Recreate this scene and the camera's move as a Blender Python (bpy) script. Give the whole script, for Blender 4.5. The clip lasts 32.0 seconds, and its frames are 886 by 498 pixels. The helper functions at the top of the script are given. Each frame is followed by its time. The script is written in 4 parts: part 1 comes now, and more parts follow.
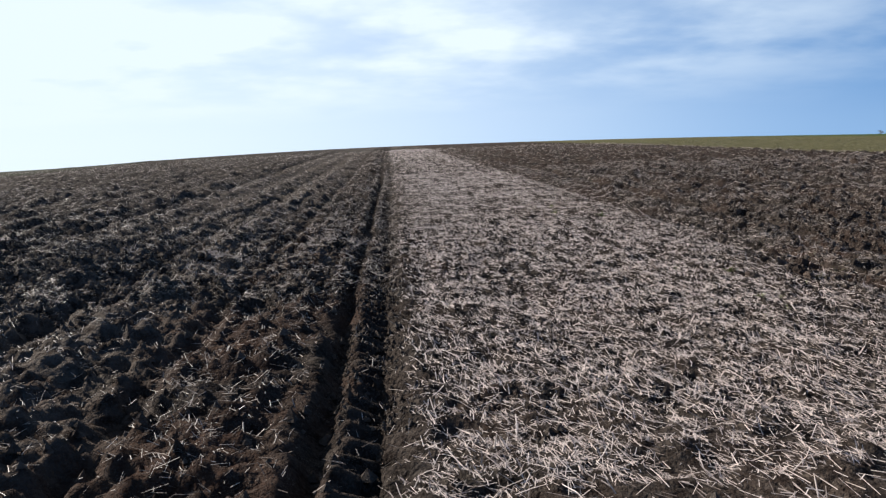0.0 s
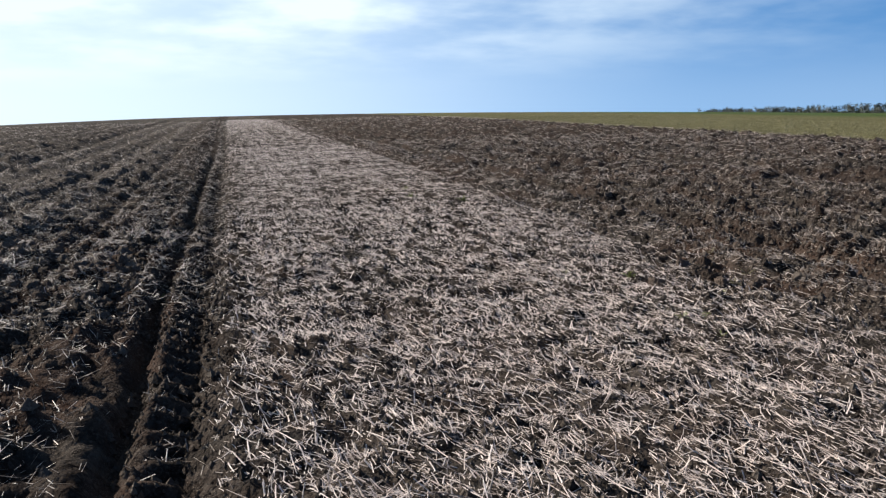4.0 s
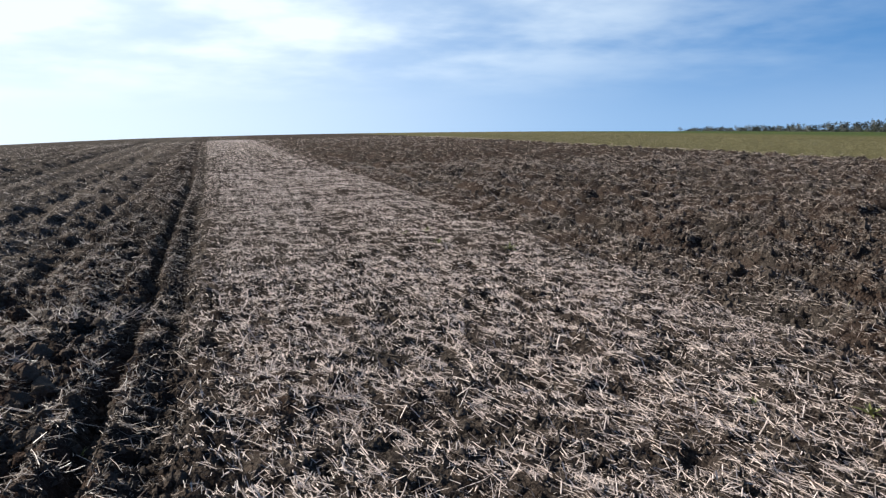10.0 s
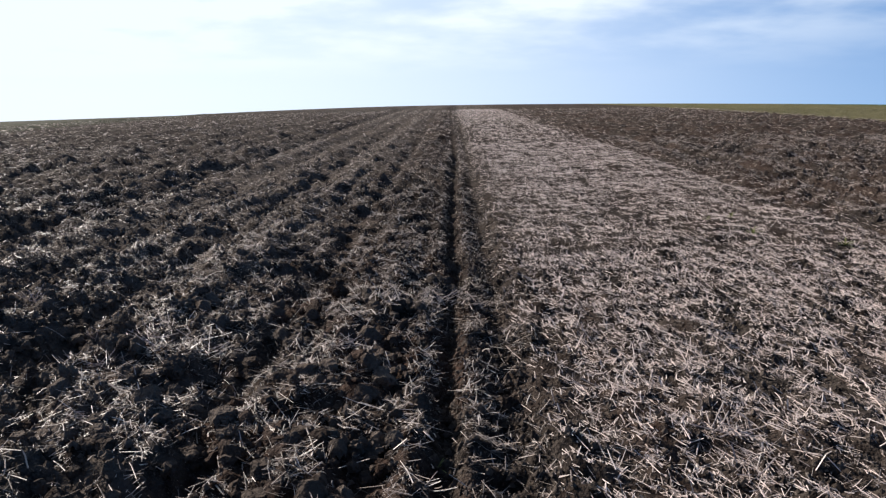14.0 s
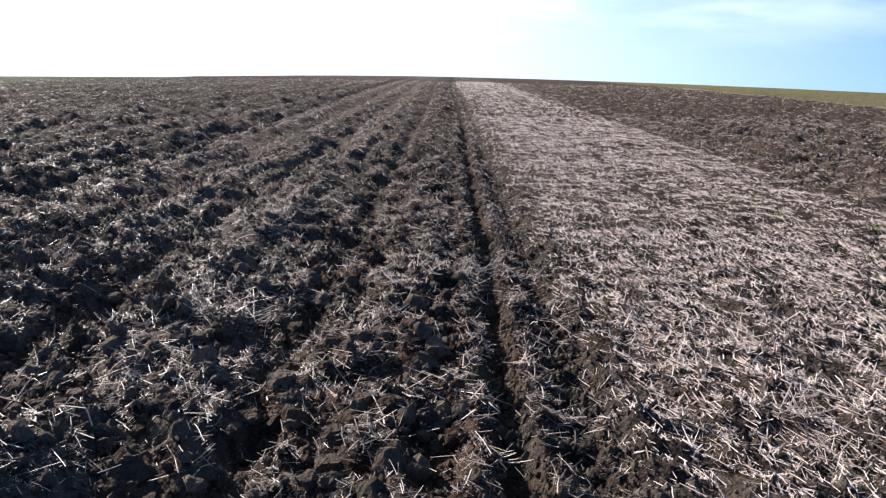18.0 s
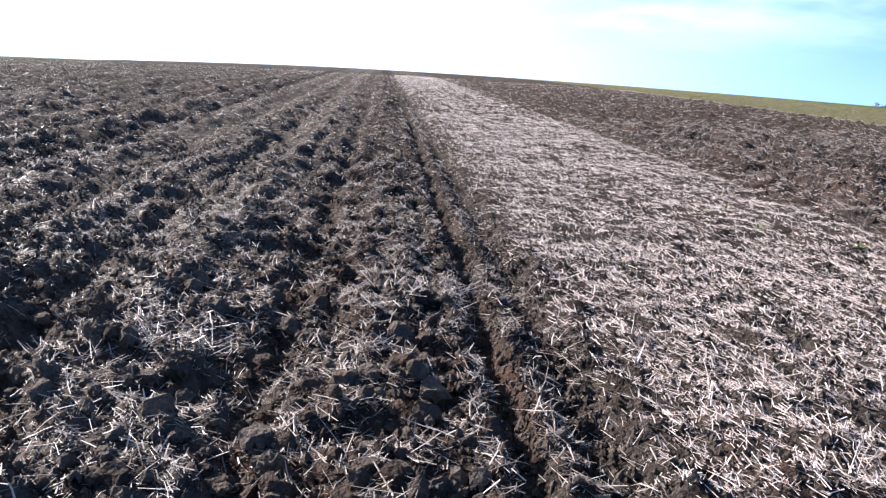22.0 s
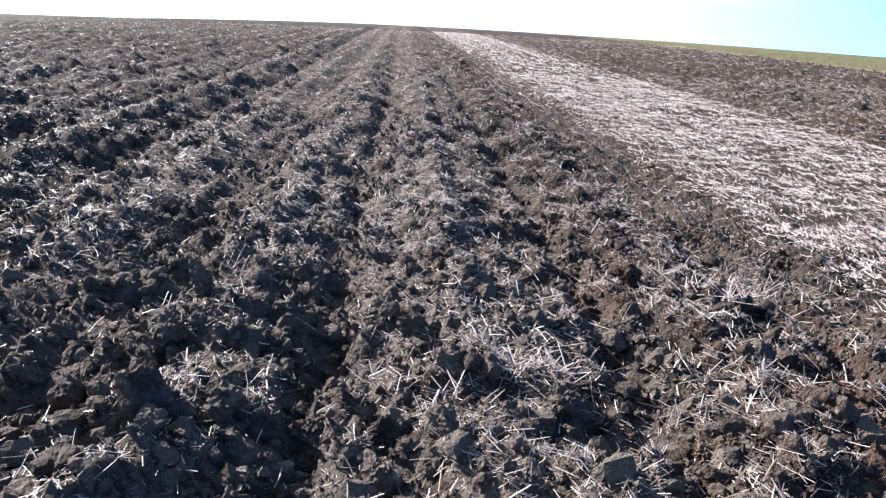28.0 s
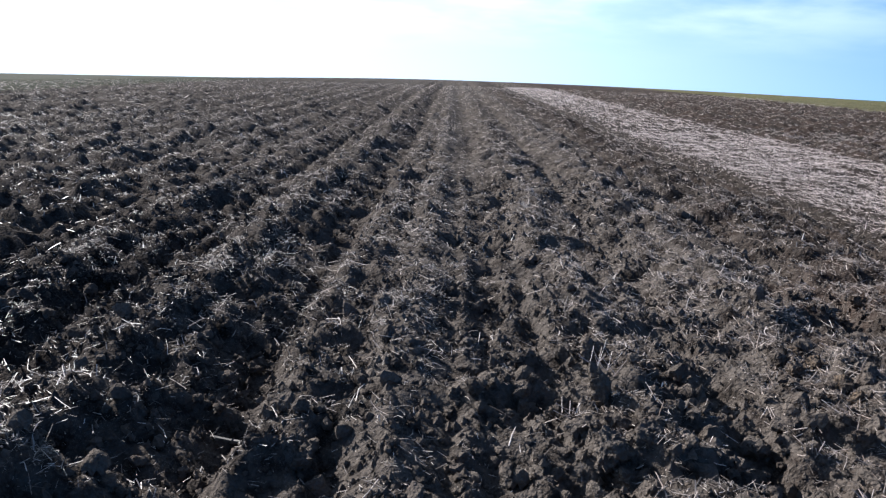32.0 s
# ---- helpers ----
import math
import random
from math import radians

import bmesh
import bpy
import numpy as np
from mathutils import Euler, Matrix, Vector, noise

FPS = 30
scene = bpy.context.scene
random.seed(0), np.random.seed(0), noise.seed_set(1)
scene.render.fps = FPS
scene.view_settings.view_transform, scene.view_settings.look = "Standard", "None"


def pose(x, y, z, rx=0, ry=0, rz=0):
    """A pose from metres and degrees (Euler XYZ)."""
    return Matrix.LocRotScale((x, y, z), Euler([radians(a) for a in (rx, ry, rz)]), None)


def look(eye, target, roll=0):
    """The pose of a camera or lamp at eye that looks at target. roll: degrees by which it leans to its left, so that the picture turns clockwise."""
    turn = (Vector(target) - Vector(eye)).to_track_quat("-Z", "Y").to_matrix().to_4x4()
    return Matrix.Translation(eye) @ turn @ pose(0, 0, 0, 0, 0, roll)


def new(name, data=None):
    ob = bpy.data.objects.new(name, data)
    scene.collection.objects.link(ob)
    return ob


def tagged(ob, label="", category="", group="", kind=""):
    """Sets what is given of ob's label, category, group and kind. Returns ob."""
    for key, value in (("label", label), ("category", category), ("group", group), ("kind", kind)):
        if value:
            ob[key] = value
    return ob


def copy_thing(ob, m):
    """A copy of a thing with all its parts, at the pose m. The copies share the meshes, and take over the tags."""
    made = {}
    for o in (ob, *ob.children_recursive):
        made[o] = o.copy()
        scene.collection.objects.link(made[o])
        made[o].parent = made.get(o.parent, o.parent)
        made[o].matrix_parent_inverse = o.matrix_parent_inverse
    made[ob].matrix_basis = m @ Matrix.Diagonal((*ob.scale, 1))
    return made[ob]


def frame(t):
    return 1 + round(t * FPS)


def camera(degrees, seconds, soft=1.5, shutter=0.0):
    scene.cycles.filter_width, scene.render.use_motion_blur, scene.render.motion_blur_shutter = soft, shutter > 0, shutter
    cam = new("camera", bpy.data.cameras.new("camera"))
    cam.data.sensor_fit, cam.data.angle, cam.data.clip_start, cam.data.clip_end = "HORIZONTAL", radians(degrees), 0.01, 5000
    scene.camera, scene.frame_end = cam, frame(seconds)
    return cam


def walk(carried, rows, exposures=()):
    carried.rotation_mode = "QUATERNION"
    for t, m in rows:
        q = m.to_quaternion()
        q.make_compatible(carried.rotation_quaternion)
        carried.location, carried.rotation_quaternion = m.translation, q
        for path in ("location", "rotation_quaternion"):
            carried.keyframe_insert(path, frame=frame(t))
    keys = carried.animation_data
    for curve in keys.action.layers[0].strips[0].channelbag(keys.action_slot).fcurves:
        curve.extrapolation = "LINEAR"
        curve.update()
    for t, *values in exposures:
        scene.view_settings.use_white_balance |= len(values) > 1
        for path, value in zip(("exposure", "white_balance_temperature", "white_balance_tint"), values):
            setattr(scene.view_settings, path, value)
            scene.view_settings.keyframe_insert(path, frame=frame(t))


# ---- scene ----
# The camera: carried by hand, about 1.6 m over the field, first ahead, then sideways to the left.
LENS = 56.00
PATH = [
    (0.0, look((0.092, -3.468, 1.576), (0.202, -1.486, 1.329), -1.8)),
    (0.5, look((0.081, -3.197, 1.578), (0.274, -1.23, 1.27), -2.1)),
    (1.0, look((0.114, -2.911, 1.569), (0.479, -0.975, 1.222), -1.7)),
    (1.5, look((0.18, -2.586, 1.577), (0.439, -0.634, 1.231), -1.3)),
    (2.0, look((0.212, -2.43, 1.61), (0.371, -0.46, 1.301), -1.1)),
    (2.5, look((0.246, -2.292, 1.603), (0.478, -0.33, 1.289), -0.5)),
    (3.0, look((0.259, -2.028, 1.622), (0.695, -0.097, 1.337), 1.0)),
    (3.5, look((0.264, -1.819, 1.597), (0.73, 0.1, 1.277), -0.2)),
    (5.5, pose(0.243, -0.687, 1.646, 80.90, 1.32, -14.29)),
    (6.0, pose(0.200, -0.500, 1.640, 80.84, 1.12, -13.72)),
    (6.5, pose(0.242, -0.187, 1.619, 79.50, 0.04, -12.08)),
    (7.0, pose(0.339, 0.105, 1.664, 81.09, 0.75, -15.63)),
    (7.5, pose(0.377, 0.268, 1.661, 81.32, 0.57, -19.65)),
    (8.0, pose(0.396, 0.530, 1.684, 82.30, 1.64, -23.70)),
    (8.5, pose(0.332, 0.803, 1.664, 82.35, 0.46, -23.23)),
    (9.0, pose(0.269, 1.002, 1.652, 80.73, -0.30, -16.06)),
    (9.5, pose(0.287, 1.336, 1.672, 82.60, 0.00, -12.33)),
    (10.0, pose(0.328, 1.577, 1.667, 82.04, 0.94, -15.26)),
    (10.5, pose(0.274, 1.846, 1.651, 80.88, -0.40, -13.97)),
    (11.0, pose(0.151, 2.048, 1.669, 79.30, -2.73, -9.91)),
    (11.5, pose(0.085, 2.078, 1.675, 80.38, -2.39, -2.44)),
    (12.0, pose(0.019, 2.171, 1.684, 80.64, -2.24, -0.93)),
    (12.5, pose(-0.159, 2.314, 1.695, 80.24, -2.58, 0.96)),
    (13.0, pose(-0.276, 2.375, 1.712, 79.45, -2.69, 2.21)),
    (13.5, pose(-0.322, 2.376, 1.724, 80.29, 0.54, 1.04)),
    (15.5, pose(-0.433, 2.398, 1.704, 79.19, -2.33, 1.38)),
    (16.0, pose(-0.468, 2.396, 1.698, 78.85, -3.70, 3.05)),
    (16.5, pose(-0.453, 2.380, 1.698, 78.70, -3.18, 4.17)),
    (17.0, pose(-0.442, 2.378, 1.690, 78.87, -2.87, 2.92)),
    (17.5, pose(-0.536, 2.411, 1.674, 78.95, -2.43, 1.72)),
    (18.0, pose(-0.747, 2.442, 1.685, 78.30, -1.89, 0.54)),
    (18.5, pose(-0.865, 2.426, 1.683, 78.01, -3.66, -0.60)),
    (19.0, pose(-0.900, 2.437, 1.669, 78.06, -4.01, 0.18)),
    (19.5, pose(-0.959, 2.509, 1.668, 77.92, -3.75, -0.16)),
    (20.0, pose(-1.043, 2.715, 1.662, 77.62, -2.99, 1.00)),
    (20.5, pose(-1.115, 2.885, 1.693, 78.59, -2.83, -1.06)),
    (21.0, pose(-1.192, 2.813, 1.707, 77.79, -2.89, -4.58)),
    (21.5, pose(-1.192, 2.962, 1.704, 77.92, -1.29, -3.81)),
    (22.0, pose(-1.099, 3.172, 1.682, 78.12, -3.87, -3.86)),
    (22.5, pose(-1.104, 3.274, 1.660, 76.94, -4.32, -2.96)),
    (23.0, pose(-1.175, 3.289, 1.644, 75.86, -4.47, -1.52)),
    (23.5, pose(-1.288, 3.303, 1.647, 75.31, -4.99, -3.09)),
    (24.0, pose(-1.433, 3.269, 1.679, 75.55, -5.16, -4.08)),
    (24.5, pose(-1.529, 3.294, 1.672, 75.88, -4.65, -1.19)),
    (25.0, pose(-1.661, 3.520, 1.669, 75.72, -4.09, -1.63)),
    (25.5, pose(-1.794, 3.681, 1.691, 74.46, -3.54, 0.44)),
    (27.5, pose(-2.530, 3.820, 1.661, 74.58, -4.18, -1.22)),
    (28.0, pose(-2.805, 3.991, 1.670, 75.12, -3.46, -2.39)),
    (28.5, pose(-3.017, 4.054, 1.650, 75.42, -3.61, -0.41)),
    (29.0, pose(-3.308, 4.038, 1.697, 75.53, -2.51, -2.56)),
    (29.5, pose(-3.527, 4.077, 1.721, 77.45, -3.59, 3.82)),
    (30.0, pose(-3.765, 4.237, 1.702, 77.00, -2.59, 2.38)),
    (30.5, pose(-3.997, 4.329, 1.703, 78.06, -4.19, 3.43)),
    (31.0, pose(-4.223, 4.368, 1.716, 78.50, -2.80, 2.09)),
    (31.5, pose(-4.480, 4.367, 1.736, 78.59, -1.84, -0.25)),
    (32.0, pose(-4.671, 4.419, 1.730, 78.47, -2.64, 1.07)),
]
EXPOSURES = ((0.0, 0.59, 6050, 8), (1.0, 0.47, 6050, 6), (2.0, 0.76, 6150, 10), (3.0, 0.63, 6050, 6), (6.0, 0.96, 6150, 8), (8.0, 0.96, 6150, 9), (9.0, 0.83, 6150, 7), (13.0, 0.65, 6150, 11), (16.0, 0.83, 6150, 12), (18.0, 1.2, 6050, 12), (20.0, 1.48, 5860, 13), (23.0, 1.69, 5740, 13), (28.0, 1.97, 5700, 12), (30.0, 1.80, 5580, 9), (32.0, 1.10, 5560, 9))
cam = camera(LENS, 32.0, soft=1.3)
walk(cam, PATH, EXPOSURES)

# ---- light: thin veil of cloud, low sun ahead to the left ----
SUN_AZ, SUN_EL = -54.0, 30.0   # degrees from +y towards +x, and above the horizon


def sky_world():
    world = bpy.data.worlds.new("sky")
    scene.world = world
    world.use_nodes = True
    nt = world.node_tree
    nt.nodes.clear()
    N, L = nt.nodes.new, nt.links.new
    out, bg = N("ShaderNodeOutputWorld"), N("ShaderNodeBackground")
    sky = N("ShaderNodeTexSky")
    sky.sky_type = "NISHITA"
    sky.sun_disc = False
    sky.sun_elevation, sky.sun_rotation = radians(SUN_EL), radians(SUN_AZ)
    sky.dust_density, sky.air_density, sky.ozone_density = 0.3, 1.0, 3.0
    tc, sep = N("ShaderNodeTexCoord"), N("ShaderNodeSeparateXYZ")
    L(tc.outputs["Generated"], sep.inputs[0])
    # clear air: the sky keeps its blue down to the horizon
    raised = N("ShaderNodeVectorMath")
    raised.operation = "ADD"
    raised.inputs[1].default_value = (0, 0, 0.30)
    L(tc.outputs["Generated"], raised.inputs[0])
    L(raised.outputs[0], sky.inputs["Vector"])

    def math(op, a, b=None, clamp=False):
        n = N("ShaderNodeMath")
        n.operation, n.use_clamp = op, clamp
        for i, v in enumerate((a, b)):
            if v is None:
                continue
            if isinstance(v, (int, float)):
                n.inputs[i].default_value = v
            else:
                L(v, n.inputs[i])
        return n.outputs[0]

    # clouds lie on a high flat layer: direction divided by its height
    low = math("ADD", math("MAXIMUM", sep.outputs[2], 0.0), 0.16)
    comb = N("ShaderNodeCombineXYZ")
    L(math("DIVIDE", sep.outputs[0], low), comb.inputs[0])
    L(math("DIVIDE", sep.outputs[1], low), comb.inputs[1])
    big, fine = N("ShaderNodeTexNoise"), N("ShaderNodeTexNoise")
    for n, sc, det, rough in ((big, 0.8, 4.0, 0.5), (fine, 2.4, 6.0, 0.55)):
        n.inputs["Scale"].default_value, n.inputs["Detail"].default_value = sc, det
        n.inputs["Roughness"].default_value = rough
        L(comb.outputs[0], n.inputs["Vector"])
    cloud = math("ADD", math("MULTIPLY", big.outputs[0], 0.7), math("MULTIPLY", fine.outputs[0], 0.3))
    # thicker, brighter veil ahead to the left
    sun = Vector((math_sin(SUN_AZ) * math_cos(SUN_EL), math_cos(SUN_AZ) * math_cos(SUN_EL), math_sin(SUN_EL)))
    dot = N("ShaderNodeVectorMath")
    dot.operation = "DOT_PRODUCT"
    dot.inputs[1].default_value = (math_sin(-45) * math_cos(SUN_EL), math_cos(-45) * math_cos(SUN_EL), math_sin(SUN_EL))
    L(tc.outputs["Generated"], dot.inputs[0])
    def span(v, a, b):
        n = N("ShaderNodeMapRange")
        n.interpolation_type = "SMOOTHSTEP"
        n.inputs["From Min"].default_value, n.inputs["From Max"].default_value = a, b
        L(v, n.inputs["Value"])
        return n.outputs[0]

    near = dot.outputs["Value"]
    thick = math("MULTIPLY", math("MULTIPLY", span(cloud, 0.38, 0.66), span(near, -0.2, 0.60)), span(sep.outputs[2], 0.02, 0.12))
    veil = math("ADD", math("ADD", 0.05, math("MULTIPLY", span(near, 0.18, 0.90), 0.78)), math("MULTIPLY", thick, 0.62), True)
    # haze low over the horizon
    veil = math("ADD", veil, math("MULTIPLY", math("SUBTRACT", 1.0, span(sep.outputs[2], 0.0, 0.12)), 0.20), True)
    # the veil thins out high up
    veil = math("MULTIPLY", veil, math("SUBTRACT", 1.0, math("MULTIPLY", span(sep.outputs[2], 0.32, 0.75), 0.8)))
    glow = N("ShaderNodeMix")
    glow.data_type = "RGBA"
    L(veil, glow.inputs["Factor"])
    vivid = N("ShaderNodeHueSaturation")
    vivid.inputs["Hue"].default_value, vivid.inputs["Saturation"].default_value, vivid.inputs["Value"].default_value = 0.499, 1.32, 1.7
    # deeper blue overhead
    L(math("SUBTRACT", 1.65, math("MULTIPLY", span(sep.outputs[2], 0.26, 0.75), 1.1)), vivid.inputs["Value"])
    L(sky.outputs[0], vivid.inputs["Color"])
    L(vivid.outputs[0], glow.inputs[6])
    glow.inputs[7].default_value = (9.7, 10.5, 11.0, 1)
    L(glow.outputs[2], bg.inputs[0])
    bg.inputs[1].default_value = 0.062
    L(bg.outputs[0], out.inputs[0])
    return sun


def math_sin(a):
    return math.sin(radians(a))


def math_cos(a):
    return math.cos(radians(a))


sun_dir = sky_world()
lamp = new("sun", bpy.data.lights.new("sun", "SUN"))
lamp.data.energy, lamp.data.angle, lamp.data.color = 5.0, radians(0.6), (1.0, 0.89, 0.76)
lamp.matrix_world = look(sun_dir * 50, (0, 0, 0))


# ---- materials ----
def material(name, rough=0.9, spec=0.2):
    m = bpy.data.materials.new(name)
    m.use_nodes = True
    b = m.node_tree.nodes["Principled BSDF"]
    b.inputs["Roughness"].default_value = rough
    b.inputs["Specular IOR Level"].default_value = spec
    return m, m.node_tree, b


class Nodes:
    """Short ways to make shader nodes in one tree."""

    def __init__(self, nt):
        self.nt = nt

    def put(self, socket, v):
        if isinstance(v, bpy.types.NodeSocket):
            self.nt.links.new(v, socket)
        else:
            socket.default_value = v

    def math(self, op, a, b=0.0, clamp=False):
        n = self.nt.nodes.new("ShaderNodeMath")
        n.operation, n.use_clamp = op, clamp
        self.put(n.inputs[0], a)
        self.put(n.inputs[1], b)
        return n.outputs[0]

    def noise(self, vec, scale, detail=4.0, rough=0.55):
        n = self.nt.nodes.new("ShaderNodeTexNoise")
        n.inputs["Scale"].default_value, n.inputs["Detail"].default_value, n.inputs["Roughness"].default_value = scale, detail, rough
        self.put(n.inputs["Vector"], vec)
        return n.outputs[0]

    def span(self, v, a, b, lo=0.0, hi=1.0):
        n = self.nt.nodes.new("ShaderNodeMapRange")
        n.interpolation_type = "SMOOTHSTEP"
        for i, w in enumerate((v, a, b, lo, hi)):
            self.put(n.inputs[i], w)
        return n.outputs[0]

    def mix(self, f, a, b):
        n = self.nt.nodes.new("ShaderNodeMix")
        n.data_type = "RGBA"
        self.put(n.inputs[0], f)
        self.put(n.inputs[6], a)
        self.put(n.inputs[7], b)
        return n.outputs[2]

    def bump(self, h, strength, dist):
        n = self.nt.nodes.new("ShaderNodeBump")
        n.inputs["Strength"].default_value, n.inputs["Distance"].default_value = strength, dist
        self.nt.links.new(h, n.inputs["Height"])
        return n.outputs[0]

    def place(self):
        """Position, x, y and the distance across the rows, which run along y."""
        g = self.nt.nodes.new("ShaderNodeNewGeometry")
        s = self.nt.nodes.new("ShaderNodeSeparateXYZ")
        self.nt.links.new(g.outputs["Position"], s.inputs[0])
        u = self.math("ADD", s.outputs[0], self.math("MULTIPLY", self.span(s.outputs[1], 22.0, 70.0), 0.38))
        return g.outputs["Position"], s.outputs[0], s.outputs[1], u


STRIP_A, STRIP_B = 0.13, 4.12   # the strip of unploughed stubble, across the rows
FIELD_EDGE = 21.6               # where the ploughed land ends


def soil_colour(k, pos, u):
    big = k.noise(pos, 0.9, 5.0)
    mid = k.noise(pos, 8.0, 6.0, 0.6)
    fine = k.noise(pos, 55.0, 5.0, 0.65)
    c = k.mix(k.span(mid, 0.32, 0.68), (0.0105, 0.0085, 0.0074, 1), (0.062, 0.0515, 0.0445, 1))
    # darker towards the near left; partly the light's fall-off there, put into colour
    dimmed = k.mix(k.span(mid, 0.32, 0.68), (0.0070, 0.0062, 0.0060, 1), (0.034, 0.0305, 0.0295, 1))
    part_of = k.nt.nodes.new("ShaderNodeSeparateXYZ")
    k.nt.links.new(pos, part_of.inputs[0])
    c = k.mix(k.math("MULTIPLY", k.span(k.math("ADD", u, k.math("MULTIPLY", big, 2.0)), -4.0, -7.0), k.span(part_of.outputs[1], 9.0, 15.0, 1.0, 0.15)), c, dimmed)
    near = k.math("MAXIMUM", k.span(part_of.outputs[1], 13.0, 8.5, 0.25, 1.0), k.span(u, 2.0, 3.0))
    brown = k.math("MULTIPLY", k.span(big, 0.36, 0.62), k.math("MULTIPLY", k.math("MULTIPLY", k.span(u, -3.6, -1.7, 0.03, 0.8), near), k.math("MAXIMUM", k.span(u, 0.3, 0.9, 1.0, 0.35), k.span(u, 3.8, 4.8, 0.0, 0.6))))
    # packed and moist in the tyre's path
    brown = k.math("MULTIPLY", brown, k.math("SUBTRACT", 1.0, k.math("MULTIPLY", k.math("MULTIPLY", k.span(u, -0.22, -0.08), k.span(u, 0.6, 0.3)), 0.75)))
    c = k.mix(brown, c, (0.056, 0.0340, 0.0255, 1))
    # a greyer band of loose soil, with extra light put into its colour
    lit_band = k.math("MULTIPLY", k.math("MAXIMUM", k.span(k.math("ADD", u, k.math("MULTIPLY", big, 1.5)), -7.0, -3.6), k.span(part_of.outputs[1], 10.0, 20.0, 0.0, 0.7)), k.span(u, -1.0, -2.4))
    c = k.mix(k.math("MULTIPLY", lit_band, k.span(mid, 0.36, 0.60, 0.15, 0.85)), c, (0.122, 0.104, 0.090, 1))
    # a patch of rusty clay beside the strip
    rust = k.math("MULTIPLY", k.math("MULTIPLY", k.span(u, 4.3, 4.8), k.span(u, 7.0, 5.2)), k.math("MULTIPLY", k.span(part_of.outputs[1], 3.8, 4.6), k.span(part_of.outputs[1], 7.0, 5.6)))
    c = k.mix(k.math("MULTIPLY", k.math("MULTIPLY", rust, 0.45), k.span(big, 0.35, 0.65)), c, (0.075, 0.037, 0.022, 1))
    return k.mix(k.math("MULTIPLY", k.span(fine, 0.48, 0.72), 0.5), c, (0.115, 0.099, 0.088, 1))


def crumbly(k, pos):
    """Relief of crumbs and grains in loose soil."""
    nt = k.nt
    total = None
    for scale, w in ((22.0, 1.0), (55.0, 0.5), (120.0, 0.25)):
        v = nt.nodes.new("ShaderNodeTexVoronoi")
        v.inputs["Scale"].default_value = scale
        v.inputs["Randomness"].default_value = 1.0
        warp = nt.nodes.new("ShaderNodeVectorMath")
        warp.operation = "MULTIPLY_ADD"
        n = nt.nodes.new("ShaderNodeTexNoise")
        n.inputs["Scale"].default_value = scale * 0.7
        nt.links.new(pos, n.inputs["Vector"])
        nt.links.new(n.outputs["Color"], warp.inputs[0])
        warp.inputs[1].default_value = (0.6 / scale,) * 3
        nt.links.new(pos, warp.inputs[2])
        nt.links.new(warp.outputs[0], v.inputs["Vector"])
        h = k.math("MULTIPLY", k.math("SUBTRACT", 1.0, v.outputs["Distance"]), w)
        total = h if total is None else k.math("ADD", total, h)
    return k.math("ADD", total, k.math("MULTIPLY", k.noise(pos, 35.0, 7.0, 0.7), 0.8))


